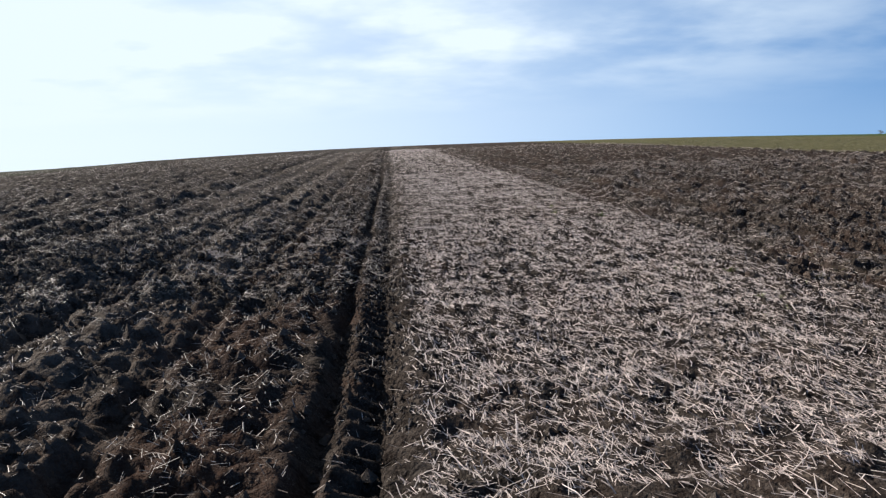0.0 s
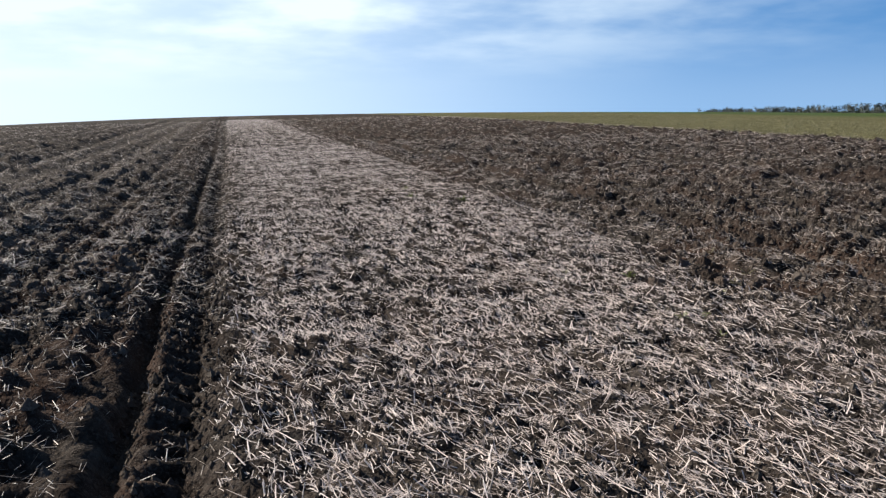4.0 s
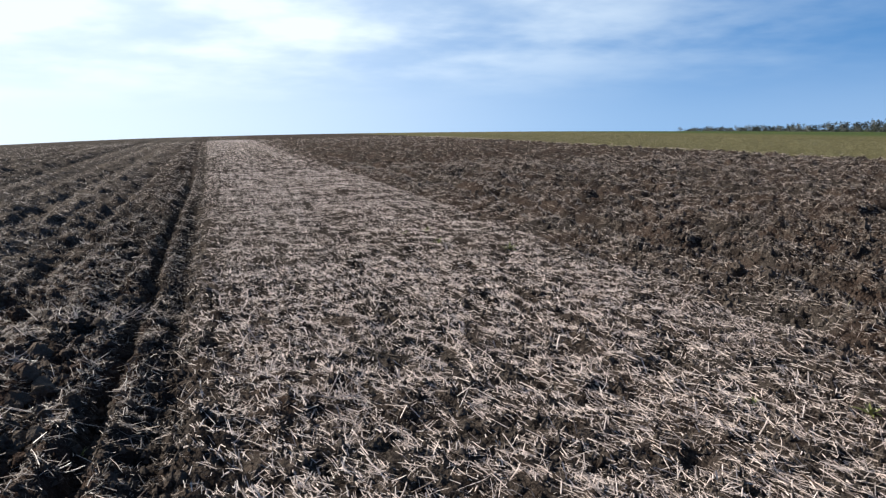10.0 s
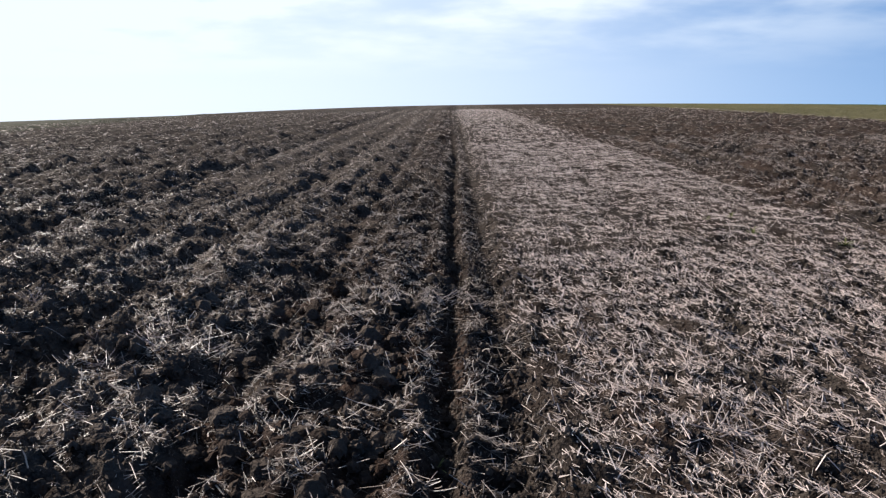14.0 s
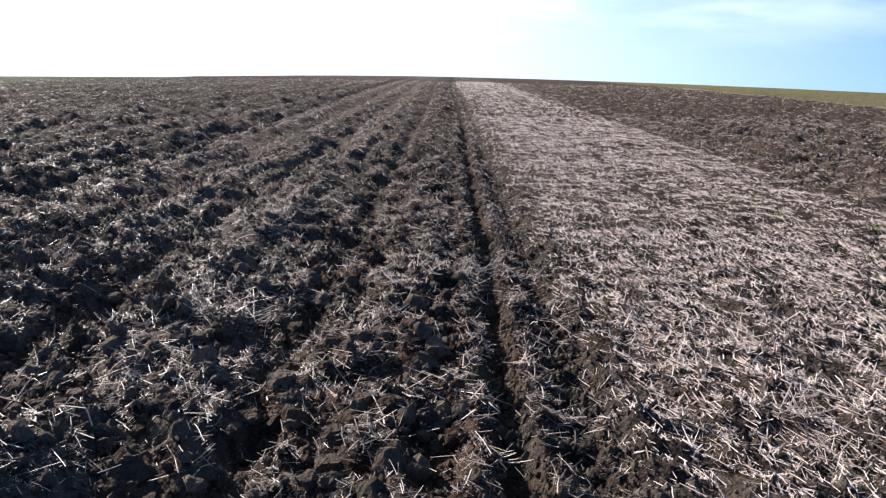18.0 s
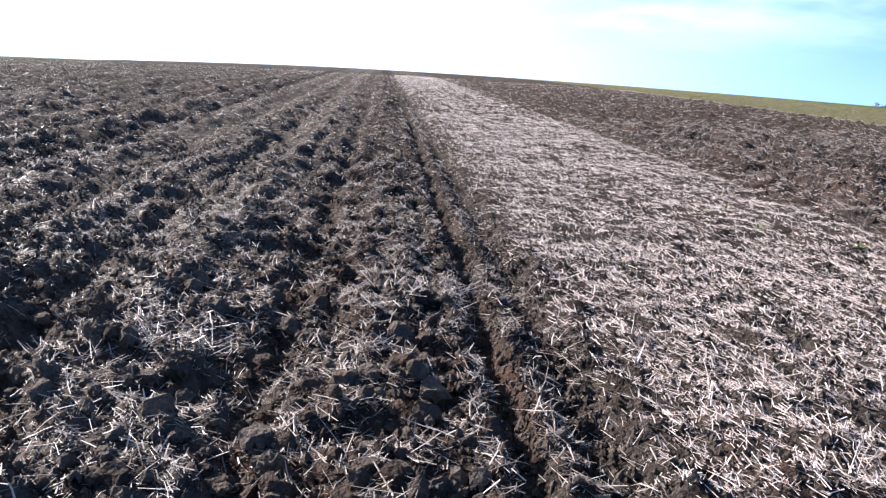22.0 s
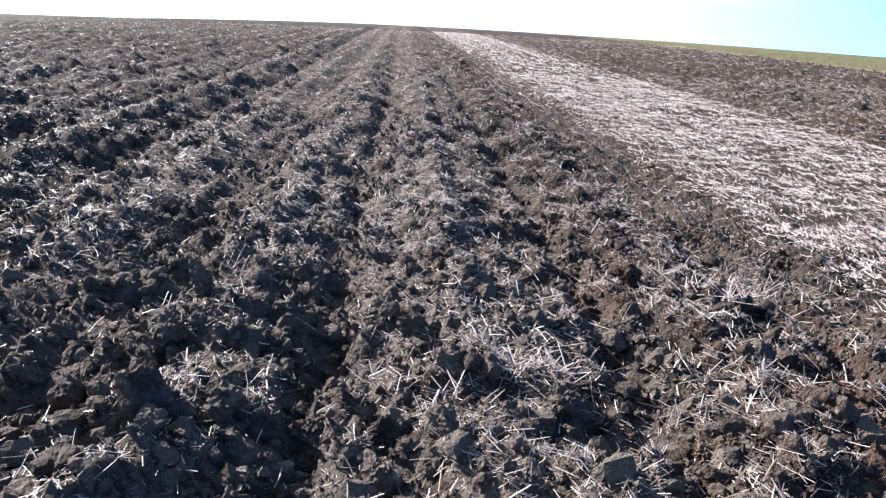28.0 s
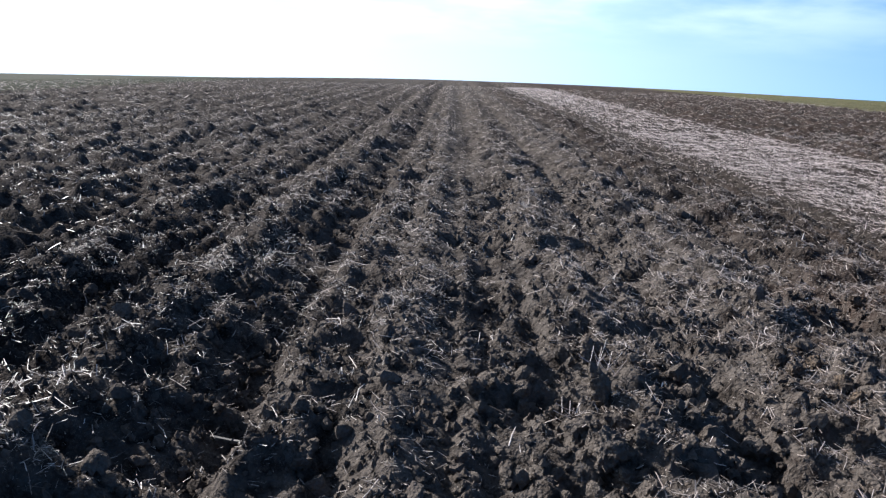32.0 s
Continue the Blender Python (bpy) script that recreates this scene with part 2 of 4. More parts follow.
def make_soil():
    m, nt, b = material("ploughed_soil", 0.97, 0.02)
    k = Nodes(nt)
    pos, x, y, u = k.place()
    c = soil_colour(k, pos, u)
    # chopped straw too fine or too far to stand as pieces
    wob = k.math("MULTIPLY", k.math("SUBTRACT", k.noise(pos, 1.6, 4.0), 0.5), 0.7)
    uu = k.math("ADD", u, wob)
    strip = k.math("MULTIPLY", k.span(uu, STRIP_A - 0.08, STRIP_A + 0.12), k.span(uu, STRIP_B + 1.6, STRIP_B - 0.7))
    stretched = nt.nodes.new("ShaderNodeMapping")
    stretched.inputs["Scale"].default_value = (1.0, 0.45, 1.0)
    nt.links.new(pos, stretched.inputs[0])
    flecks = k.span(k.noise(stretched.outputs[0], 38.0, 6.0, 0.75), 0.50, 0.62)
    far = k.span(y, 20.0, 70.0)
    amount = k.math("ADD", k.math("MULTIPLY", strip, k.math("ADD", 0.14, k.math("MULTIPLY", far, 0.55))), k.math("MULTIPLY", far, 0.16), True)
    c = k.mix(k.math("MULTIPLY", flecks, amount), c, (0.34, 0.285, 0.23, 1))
    # chaff and broken straw dusted over the ridges
    dust = k.math("MULTIPLY", k.span(k.noise(pos, 130.0, 4.0, 0.7), 0.55, 0.66), k.span(k.noise(pos, 4.5, 5.0, 0.6), 0.42, 0.62))
    c = k.mix(k.math("MULTIPLY", dust, k.math("SUBTRACT", 0.65, k.math("MULTIPLY", strip, 0.5))), c, (0.24, 0.20, 0.165, 1))
    # the grass field beyond the ploughed land
    edge = k.math("ADD", u, k.math("MULTIPLY", k.math("SUBTRACT", k.noise(pos, 0.4, 5.0), 0.5), 2.4))
    # and, far off, the paler field across the ploughed land
    grass = k.math("MAXIMUM", k.span(edge, FIELD_EDGE - 0.4, FIELD_EDGE + 0.9), k.span(edge, -26.0, -28.5))
    gn = k.noise(pos, 0.12, 6.0, 0.6)
    g1 = k.mix(k.span(k.noise(pos, 3.0, 6.0, 0.7), 0.35, 0.7), (0.092, 0.086, 0.040, 1), (0.17, 0.152, 0.082, 1))
    green = k.span(k.math("ADD", x, k.math("MULTIPLY", gn, 10.0)), 50.0, 60.0)
    g2 = k.mix(k.span(gn, 0.3, 0.7), (0.050, 0.082, 0.024, 1), (0.075, 0.105, 0.038, 1))
    g = k.mix(k.math("MULTIPLY", green, 0.9), g1, g2)
    g = k.mix(k.span(x, 0.0, -10.0), g, k.mix(k.span(gn, 0.35, 0.65), (0.060, 0.062, 0.046, 1), (0.095, 0.090, 0.068, 1)))
    c = k.mix(grass, c, g)
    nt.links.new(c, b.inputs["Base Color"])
    nt.links.new(k.bump(crumbly(k, pos), 1.0, 0.022), b.inputs["Normal"])
    return m


def make_clod(name="soil_lump", tint=(0.150, 0.125, 0.106), most=0.85):
    m, nt, b = material(name, 0.97, 0.02)
    k = Nodes(nt)
    pos, x, y, u = k.place()
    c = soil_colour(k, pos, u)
    info = nt.nodes.new("ShaderNodeObjectInfo")
    geo = nt.nodes.new("ShaderNodeNewGeometry")
    r = k.math("FRACT", k.math("ADD", info.outputs["Random"], geo.outputs["Random Per Island"]))
    c = k.mix(k.math("MULTIPLY", r, most), c, (*tint, 1))
    nt.links.new(c, b.inputs["Base Color"])
    nt.links.new(k.bump(crumbly(k, pos), 1.0, 0.03), b.inputs["Normal"])
    return m


def make_straw(name="bleached_straw", dull=(0.14, 0.105, 0.090), pale=(0.86, 0.725, 0.655), a=0.0, z=0.70):
    m, nt, b = material(name, 0.42, 0.5)
    k = Nodes(nt)
    pos, x, y, u = k.place()
    geo = nt.nodes.new("ShaderNodeNewGeometry")
    r = geo.outputs["Random Per Island"]
    c = k.mix(k.span(r, a, z), (*dull, 1), (*pale, 1))
    c = k.mix(k.math("MULTIPLY", k.span(k.math("FRACT", k.math("MULTIPLY", r, 13.7)), 0.55, 1.0), 0.28), c, (0.42, 0.28, 0.19, 1))
    c = k.mix(k.math("MULTIPLY", k.span(k.math("FRACT", k.math("MULTIPLY", r, 7.3)), 0.6, 1.0), 0.28), c, (0.13, 0.092, 0.068, 1))
    c = k.mix(k.math("MULTIPLY", k.span(k.noise(pos, 60.0, 4.0), 0.5, 0.75), 0.35), c, (0.17, 0.12, 0.085, 1))
    nt.links.new(c, b.inputs["Base Color"])
    nt.links.new(k.bump(k.noise(pos, 400.0, 2.0), 0.3, 0.002), b.inputs["Normal"])
    return m


def make_leaf(name, a, bcol):
    m, nt, b = material(name, 0.55, 0.3)
    k = Nodes(nt)
    pos, x, y, u = k.place()
    geo = nt.nodes.new("ShaderNodeNewGeometry")
    c = k.mix(geo.outputs["Random Per Island"], (*a, 1), (*bcol, 1))
    c = k.mix(k.math("MULTIPLY", k.noise(pos, 9.0, 3.0), 0.4), c, (*[0.6 * v for v in a], 1))
    nt.links.new(c, b.inputs["Base Color"])
    b.inputs["Subsurface Weight"].default_value = 0.0
    return m


SOIL, CLOD, STRAW = make_soil(), make_clod(), make_straw()
DIRTY = make_straw("soiled_straw", (0.095, 0.075, 0.060), (0.68, 0.575, 0.505), 0.2, 1.08)
CHAFF = make_straw("chaff", (0.095, 0.078, 0.064), (0.46, 0.39, 0.34), 0.1, 1.15)
PALE = make_clod("dry_lump", (0.19, 0.145, 0.118), 0.95)
CLAY = make_clod("clay_lump", (0.215, 0.158, 0.110), 0.9)
WEED = make_leaf("weed_leaf", (0.15, 0.17, 0.05), (0.28, 0.28, 0.10))
DRY = make_leaf("dry_grass", (0.15, 0.135, 0.062), (0.27, 0.235, 0.125))
TREE_LEAF = make_leaf("tree_leaf", (0.055, 0.064, 0.056), (0.095, 0.105, 0.092))
BARK = make_leaf("bark", (0.09, 0.08, 0.07), (0.15, 0.13, 0.115))


# ---- the lie of the land ----
def hash01(i, j, seed):
    h = (i.astype(np.int64) * 374761393 + j.astype(np.int64) * 668265263 + seed * 974634777) & 0xFFFFFFFF
    h = ((h ^ (h >> 13)) * 1274126177) & 0xFFFFFFFF
    h = ((h ^ (h >> 16)) * 2246822519) & 0xFFFFFFFF
    return ((h ^ (h >> 15)) & 0xFFFFFF) / float(0x1000000)


def vnoise(x, y, seed):
    """Smooth noise, -1 to 1, one bump a unit."""
    i, j = np.floor(x), np.floor(y)
    fx, fy = x - i, y - j
    sx, sy = fx * fx * fx * (fx * (6 * fx - 15) + 10), fy * fy * fy * (fy * (6 * fy - 15) + 10)

    def corner(a, b):
        ang = hash01(i + a, j + b, seed) * 6.2832
        return np.cos(ang) * (fx - a) + np.sin(ang) * (fy - b)

    top = corner(0, 0) * (1 - sx) + corner(1, 0) * sx
    bot = corner(0, 1) * (1 - sx) + corner(1, 1) * sx
    return 1.5 * (top * (1 - sy) + bot * sy)


def lumps(x, y, cell, seed, share):
    """Rounded lumps on a loose grid, 0 to about 1; share of the cells that hold one."""
    gx, gy = x / cell, y / cell
    i, j = np.floor(gx), np.floor(gy)
    best = np.zeros_like(x)
    for a in (-1, 0, 1):
        for b in (-1, 0, 1):
            ci, cj = i + a, j + b
            px, py = ci + hash01(ci, cj, seed), cj + hash01(ci, cj, seed + 1)
            size = 0.35 + 0.5 * hash01(ci, cj, seed + 2)
            there = hash01(ci, cj, seed + 3) < share
            st = 0.6 + 0.8 * hash01(ci, cj, seed + 4)
            d2 = (((gx - px) * st) ** 2 + ((gy - py) / st) ** 2) / size**2
            best = np.maximum(best, np.where(there, size * np.sqrt(np.clip(1 - d2, 0, 1)), 0))
    return best


def step01(v, a, b):
    t = np.clip((v - a) / (b - a), 0, 1)
    return t * t * (3 - 2 * t)


SLOPE_Y = np.array([-5000.0, -60.0, -10.0, 60.0, 180.0, 240.0, 400.0, 6000.0])
SLOPE_V = np.array([0.0, 0.010, 0.0129, 0.0136, 0.0, -0.006, -0.0005, -0.0005])
_ys = np.concatenate([np.linspace(-5000, -60, 50), np.linspace(-59, 420, 960), np.linspace(430, 6000, 60)])
_sl = np.interp(_ys, SLOPE_Y, SLOPE_V)
_hs = np.concatenate([[0], np.cumsum(0.5 * (_sl[1:] + _sl[:-1]) * np.diff(_ys))])
_hs -= np.interp(0.0, _ys, _hs) - 0.044


def lie(x, y):
    """The field without its relief: it climbs to a crest ahead and falls off to the left."""
    left, right = np.clip(-x, 0, None), np.clip(x, 0, None)
    fall = np.where(left < 120, 0.008 * left + 0.0005 * left**2, 8.16 + 0.029 * (left - 120))
    drop = np.where(right < 150, -0.010 * right + 0.00018 * right**2, 2.55 + 3.6 * (1 - np.exp(-(right - 150) / 120)) + 0.004 * (right - 150))
    return np.interp(y, _ys, _hs) - (fall + drop) * step01(y, -25, 25)


HOLLOWS = ((1.26, 4.63, 0.22), (0.89, 11.07, 0.22), (1.94, 14.53, 0.28), (2.03, 24.37, 0.35), (2.45, 41.77, 0.55), (2.44, 27.96, 0.35),
           (2.48, 4.89, 0.14), (3.51, 6.81, 0.16), (5.78, 7.43, 0.30), (-0.80, 6.96, 0.24), (-1.35, 6.01, 0.25), (-2.75, 6.30, 0.32), (-2.25, 5.85, 0.30), (-3.25, 6.55, 0.22), (-4.02, 8.05, 0.20), (-3.95, 8.65, 0.16), (-3.90, 7.50, 0.20), (-5.75, 8.25, 0.26), (-1.75, 5.40, 0.28), (-4.42, 7.25, 0.34))
PASS = 4.07   # the plough's working width
# furrows (and, below zero, ridges) of one pass: place, depth, width
FURROWS = ((0.0, 0.11, 0.09), (-0.62, -0.05, 0.20), (-1.27, 0.09, 0.15), (-2.05, -0.075, 0.22), (-2.75, 0.085, 0.14), (-3.35, -0.045, 0.2), (-3.72, 0.045, 0.10))


FIRM = ((-4.62, 0.060, 0.05), (-5.17, 0.075, 0.07), (-4.30, 0.080, 0.08), (-4.90, -0.030, 0.16), (-5.85, 0.05, 0.20))


def across(x, y):
    """Distance across the rows, which bend a little to the left far ahead."""
    return x + 0.38 * step01(y, 22, 70)


def strip_share(x, y):
    u = across(x, y) + 0.35 * vnoise(x * 1.6, y * 1.6, 5) * 0.5
    return step01(u, STRIP_A - 0.08, STRIP_A + 0.12) * (1 - step01(u, STRIP_B - 0.7, STRIP_B + 1.6))


def furrow_rows(u):
    """Ridges and furrows across the rows; they repeat with every pass of the plough."""
    v = np.mod(u + 0.38, PASS) - PASS
    z = 0 * u
    for at, deep, wide in FURROWS:
        for shift in (0.0, -PASS, PASS):
            if at == 0.0:
                deep = np.where(np.abs(u + 0.38) < 1.2, 0.098, 0.06)
            z = z - deep * np.exp(-(((v - at - shift) / wide) ** 2))
    # beyond the strip the rows lie closer and more evenly
    beyond = 0.085 * np.cos(6.2832 * (u - 5.85) / 1.22) + 0.020 * np.cos(6.2832 * (u - 5.85) / 0.61 + 0.7) + 0.05 * np.exp(-(((u - 5.85) / 0.22) ** 2))
    for at, deep, wide in FIRM:
        z = z - deep * np.exp(-(((u - at) / wide) ** 2))
    return np.where(u > 4.3, -beyond - 0.02, z) + 0.014 * np.sin(u * 6.2832 / 0.31)


def clod_relief(x, y):
    """Broken lumps of turned soil, 4 to 40 cm across, with gaps between them."""
    u = across(x, y)
    coarse = 0.10 * (lumps(x, y, 0.42, 80, 0.55) - 0.2) * np.maximum(step01(u, 4.8, 6.0), step01(y, 10, 15))
    return (0.030 * vnoise(x / 0.33, y / 0.38, 13) + 0.062 * np.abs(vnoise(x / 0.17, y / 0.17, 14)) + 0.034 * np.abs(vnoise(x / 0.085, y / 0.085, 15))
            + 0.018 * np.abs(vnoise(x / 0.042, y / 0.042, 18)) + 0.060 * lumps(x, y, 0.26, 20, 0.40) + 0.045 * lumps(x, y, 0.13, 30, 0.5)
            - (0.12 + 0.05 * np.maximum(step01(y, 8, 12), 1 - step01(u, -3.6, -2.6))) * lumps(x, y, 0.34, 60, 0.42) * (1 - 0.35 * step01(u, 4.0, 5.0)) + 0.04 * lumps(x, y, 0.065, 40, 0.6) + coarse)


def relief(x, y):
    u = across(x, y)
    strip = strip_share(x, y)
    fine = 1 - step01(y, 90, 150)
    grass = step01(u, FIELD_EDGE - 0.5, FIELD_EDGE + 1.0)
    rough = (1 - strip) * (1 - grass)
    wander = u + 0.05 * vnoise(x * 0.5, y * 0.25, 7) + 0.03 * vnoise(x * 2, y * 1.4, 8)
    near = 1 - step01(y, 80, 170)
    z = 0.025 * vnoise(x / 0.9, y / 1.2, 11) + 0.012 * vnoise(x / 0.35, y / 0.35, 12)
    clods = clod_relief(x, y)
    flat = (0.030 * vnoise(x / 0.30, y / 0.30, 16) + 0.022 * np.abs(vnoise(x / 0.12, y / 0.12, 17)) + 0.014 * np.abs(vnoise(x / 0.045, y / 0.045, 19))
            + 0.035 * lumps(x, y, 0.20, 50, 0.30) + 0.030 * lumps(x, y, 0.09, 52, 0.45) - 0.045 * lumps(x, y, 0.34, 55, 0.35))
    # prints of a tractor tyre's lugs along the edge of the strip, in two slanting rows
    slant = np.where(u < -0.02, -0.5, 0.5) * (u + 0.02) / 0.235 + np.where(u < -0.02, 0.5, 0.0)
    bars = np.sin(6.2832 * (y / 0.235 + slant) + 1.3 * vnoise(x / 0.7, y / 0.7, 23))
    lugs = 0.042 * np.tanh(2.0 * bars) * np.exp(-(((u - 0.02) / 0.33) ** 4)) * (1 - step01(y, 16, 30)) * np.clip(0.75 + 0.9 * vnoise(x / 0.5, y / 0.9, 24), 0.15, 1.2)
    # the tyre's sunken path, and the thin ridge between it and the open furrow
    rut = -0.045 * (step01(u, -0.34, -0.18) * (1 - step01(u, 0.02, 0.17))) + 0.035 * np.exp(-(((wander + 0.25) / 0.05) ** 2)) * np.clip(0.6 + vnoise(x / 0.4, y / 0.5, 25), 0, 1.3)
    pits = 0 * x
    for hx, hy, r in HOLLOWS:
        d = ((x - hx) ** 2 + ((y - hy) * 0.8) ** 2) / r**2
        pits -= 0.09 * np.exp(-d * 1.5)
    # shallow wheel furrow along the edge of the strip
    lip = -0.03 * np.exp(-(((wander - 0.10) / 0.05) ** 2)) + rut * (1 - step01(y, 60, 110))
    return near * (z + rough * (fine * (clods - 0.06) * (1 - 0.88 * np.exp(-(((u + 0.16) / 0.37) ** 4)) - 0.6 * np.exp(-(((u + 4.74) / 0.36) ** 4))) * (1 + 0.15 * step01(u, 5.0, 7.0)) + (1.25 + 0.55 * (1 - step01(u, -6.3, -5.2))) * furrow_rows(wander) * (1.0 + 0.5 * (vnoise(x / 0.8, y / 0.7, 26) - 0.3) * (1 - np.exp(-(((u + 0.40) / 0.35) ** 2))))) + lip + lugs + strip * flat * (1 - 0.35 * step01(y, 9, 17)) + pits * (1 - grass))


def height(x, y):
    return lie(x, y) + relief(x, y)


def mesh_of(name, verts, faces_n, faces, mat, smooth=True):
    """A mesh from arrays: faces is flat, with faces_n corners each."""
    me = bpy.data.meshes.new(name)
    n = len(faces) // faces_n
    me.vertices.add(len(verts))
    me.vertices.foreach_set("co", np.ascontiguousarray(verts, dtype=np.float32).ravel())
    me.loops.add(len(faces))
    me.loops.foreach_set("vertex_index", np.ascontiguousarray(faces, dtype=np.int32))
    me.polygons.add(n)
    me.polygons.foreach_set("loop_start", np.arange(0, n * faces_n, faces_n, dtype=np.int32))
    me.polygons.foreach_set("loop_total", np.full(n, faces_n, dtype=np.int32))
    me.polygons.foreach_set("use_smooth", np.full(n, smooth))
    me.materials.append(mat)
    me.update(calc_edges=True)
    return me


def make_ground():
    ys = [-7.0 + 0.12 * k for k in range(56)]
    while ys[-1] < 75:
        ys.append(ys[-1] + (0.032 if ys[-1] < 4.4 else 0.021) + 0.0054 * max(0.0, ys[-1] - 4.5))
    while ys[-1] < 4500:
        ys.append(ys[-1] * 1.09)
    back = [-7.2, -7.6, -8.4, -9.5, -11.0, -18.0, -30.0, -60.0, -150.0, -500.0, -1500.0, -4500.0]
    ys = np.array(back[::-1] + ys)
    yc = np.clip(ys, -1, 75)
    mid, half = -1.0 + 0.06 * np.clip(yc - 3.5, 0, 60), 7.4 + 0.98 * np.clip(yc - 4.5, 0, None)
    s = np.linspace(-1, 1, 490)
    out = np.array([0.02, 0.06, 0.14, 0.28, 0.5, 0.9, 1.6, 3.0, 6.0, 14.0, 40.0, 120.0])
    x = mid[:, None] + half[:, None] * s[None]
    right = x[:, -1:] + np.minimum(half[:, None] * out[None], 4500 * out[None] / 120)
    left = x[:, :1] - np.minimum(half[:, None] * out[None], 4500 * out[None] / 120)
    x = np.concatenate([left[:, ::-1], x, right], 1)
    y = np.repeat(ys[:, None], x.shape[1], 1)
    z = height(x.ravel(), y.ravel())
    r, c = x.shape
    idx = np.arange(r * c).reshape(r, c)
    quads = np.stack([idx[:-1, :-1], idx[:-1, 1:], idx[1:, 1:], idx[1:, :-1]], -1).reshape(-1)
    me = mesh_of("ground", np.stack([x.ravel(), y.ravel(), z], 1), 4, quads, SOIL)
    return tagged(new("ground", me), "dark ploughed soil with a paler strip of straw stubble", "ground", kind="structure")


make_ground()
rng = np.random.default_rng(4)


# ---- straw ----
def straws(name, x, y, length, width, yaw, pitch, lift, label, sides=3, bent=False, mat=STRAW):
    """Many stalks in one mesh, each a thin bar, bent in the middle where they are seen close; the smallest are folded strips."""
    n = len(x)
    d = np.stack([np.cos(yaw) * np.cos(pitch), np.sin(yaw) * np.cos(pitch), np.sin(pitch)], 1)
    side = np.stack([-np.sin(yaw), np.cos(yaw), np.zeros(n)], 1)
    up = np.cross(d, side)
    base = np.stack([x, y, height(x, y) + lift], 1)
    # most are stiff and straight, one in eight is kinked
    wild = np.where(rng.random((n, 1)) < 0.13, 3.0, 0.45)
    bow, sway = rng.normal(0.004, 0.018, (n, 1)) * length[:, None] * wild, rng.normal(0, 0.025, (n, 1)) * length[:, None] * wild
    turns = (0.5, 2.6, 4.7) if sides == 3 else (3.4, 1.57, -0.3)
    stops = (-0.5, 0.05, 0.5) if bent else (-0.5, 0.5)
    taper = rng.uniform(0.45, 1.0, n)
    ring = []
    for f in stops:
        c = base + d * (f * length)[:, None] + (up * bow + side * sway) * (1 if abs(f) < 0.3 else -1)
        w = width * 0.5 * (1 if f < 0.3 else taper)
        for a in turns:
            ring.append(c + (side * np.cos(a) + up * (0.55 * np.sin(a))) * w[:, None])
    v = np.stack(ring, 1).reshape(-1, 3)
    q = np.array([0, 1, 4, 3, 1, 2, 5, 4, 2, 0, 3, 5][: 4 * sides])
    q = np.concatenate([q + 3 * k for k in range(len(stops) - 1)])
    o = (np.arange(n) * 3 * len(stops))[:, None]
    me = mesh_of(name, v, 4, (o + q[None]).ravel(), mat, smooth=True)
    return tagged(new(name, me), label, "straw", kind="stuff")


def scatter(n, y0, y1, u0, u1):
    y = rng.uniform(y0, y1, n)
    u = rng.uniform(u0, u1, n)
    return u, y


def field_straw(name, n, y0, y1, u0, u1, share, lo, hi, wide, label, sides=3, spread=1.0):
    x, y = scatter(n, y0, y1, u0, u1)
    keep = rng.random(n) < share(x, y)
    x, y = x[keep], y[keep]
    m = len(x)
    length = lo + (hi - lo) * rng.beta(1.1, 2.6, m) * 1.3
    combed = rng.normal(2.05, 0.5 * spread, m) if name == "stubble_straw" else rng.normal(2.2, spread, m)
    yaw = np.where(rng.random(m) < 0.42, rng.uniform(0, 3.14, m), combed)
    # a few short stubs still stand
    stub = (rng.random(m) < 0.07) & (length < 0.10)
    pitch = np.where(stub, rng.uniform(0.5, 1.3, m), np.abs(rng.normal(0.05, 0.22, m))).clip(0, 1.3)
    lift = 0.003 + 0.012 * rng.random(m) + 0.5 * length * np.sin(pitch) * 0.8
    return straws(name, x, y, length, wide * rng.choice([0.5, 0.7, 0.9, 1.1, 1.4], m), yaw, pitch, lift, label, 2, sides == 3, MATERIAL_OF[name])


def drawn(y):
    """Drifts of straw grow longer along the rows with the distance."""
    return 1 + 0.17 * np.clip(y - 3.0, 0, 50)


def clear_of_hollows(x, y):
    f = np.ones_like(x)
    for hx, hy, r in HOLLOWS:
        f *= 1 - 0.85 * np.exp(-((x - hx) ** 2 + (y - hy) ** 2) / (r * 0.9) ** 2)
    return f


def on_strip(x, y):
    l = drawn(y)
    patch = 0.76 + (1.15 - 0.5 * step01(y, 8, 16)) * vnoise(x / 0.10, y / (0.10 * l), 61) + 0.5 * vnoise(x / 0.24, y / (0.24 * l**0.6), 67) + 0.25 * vnoise(x / 1.1, y / 1.6, 62)
    worn = 1 - (0.18 * (1 - step01(x, 0.4, 1.1)) + 0.25 * step01(x, 3.0, 3.8)) * (1 - step01(y, 6, 9))
    # farther on the straw thins out towards the furrow, and lies in looser drifts
    thin = 1 - step01(y, 8, 13) * (0.05 + 0.27 * (1 - step01(across(x, y), 0.3, 1.3)))
    return strip_share(x, y) * clear_of_hollows(x, y) * np.clip(patch * worn * thin, 0.04, 1)


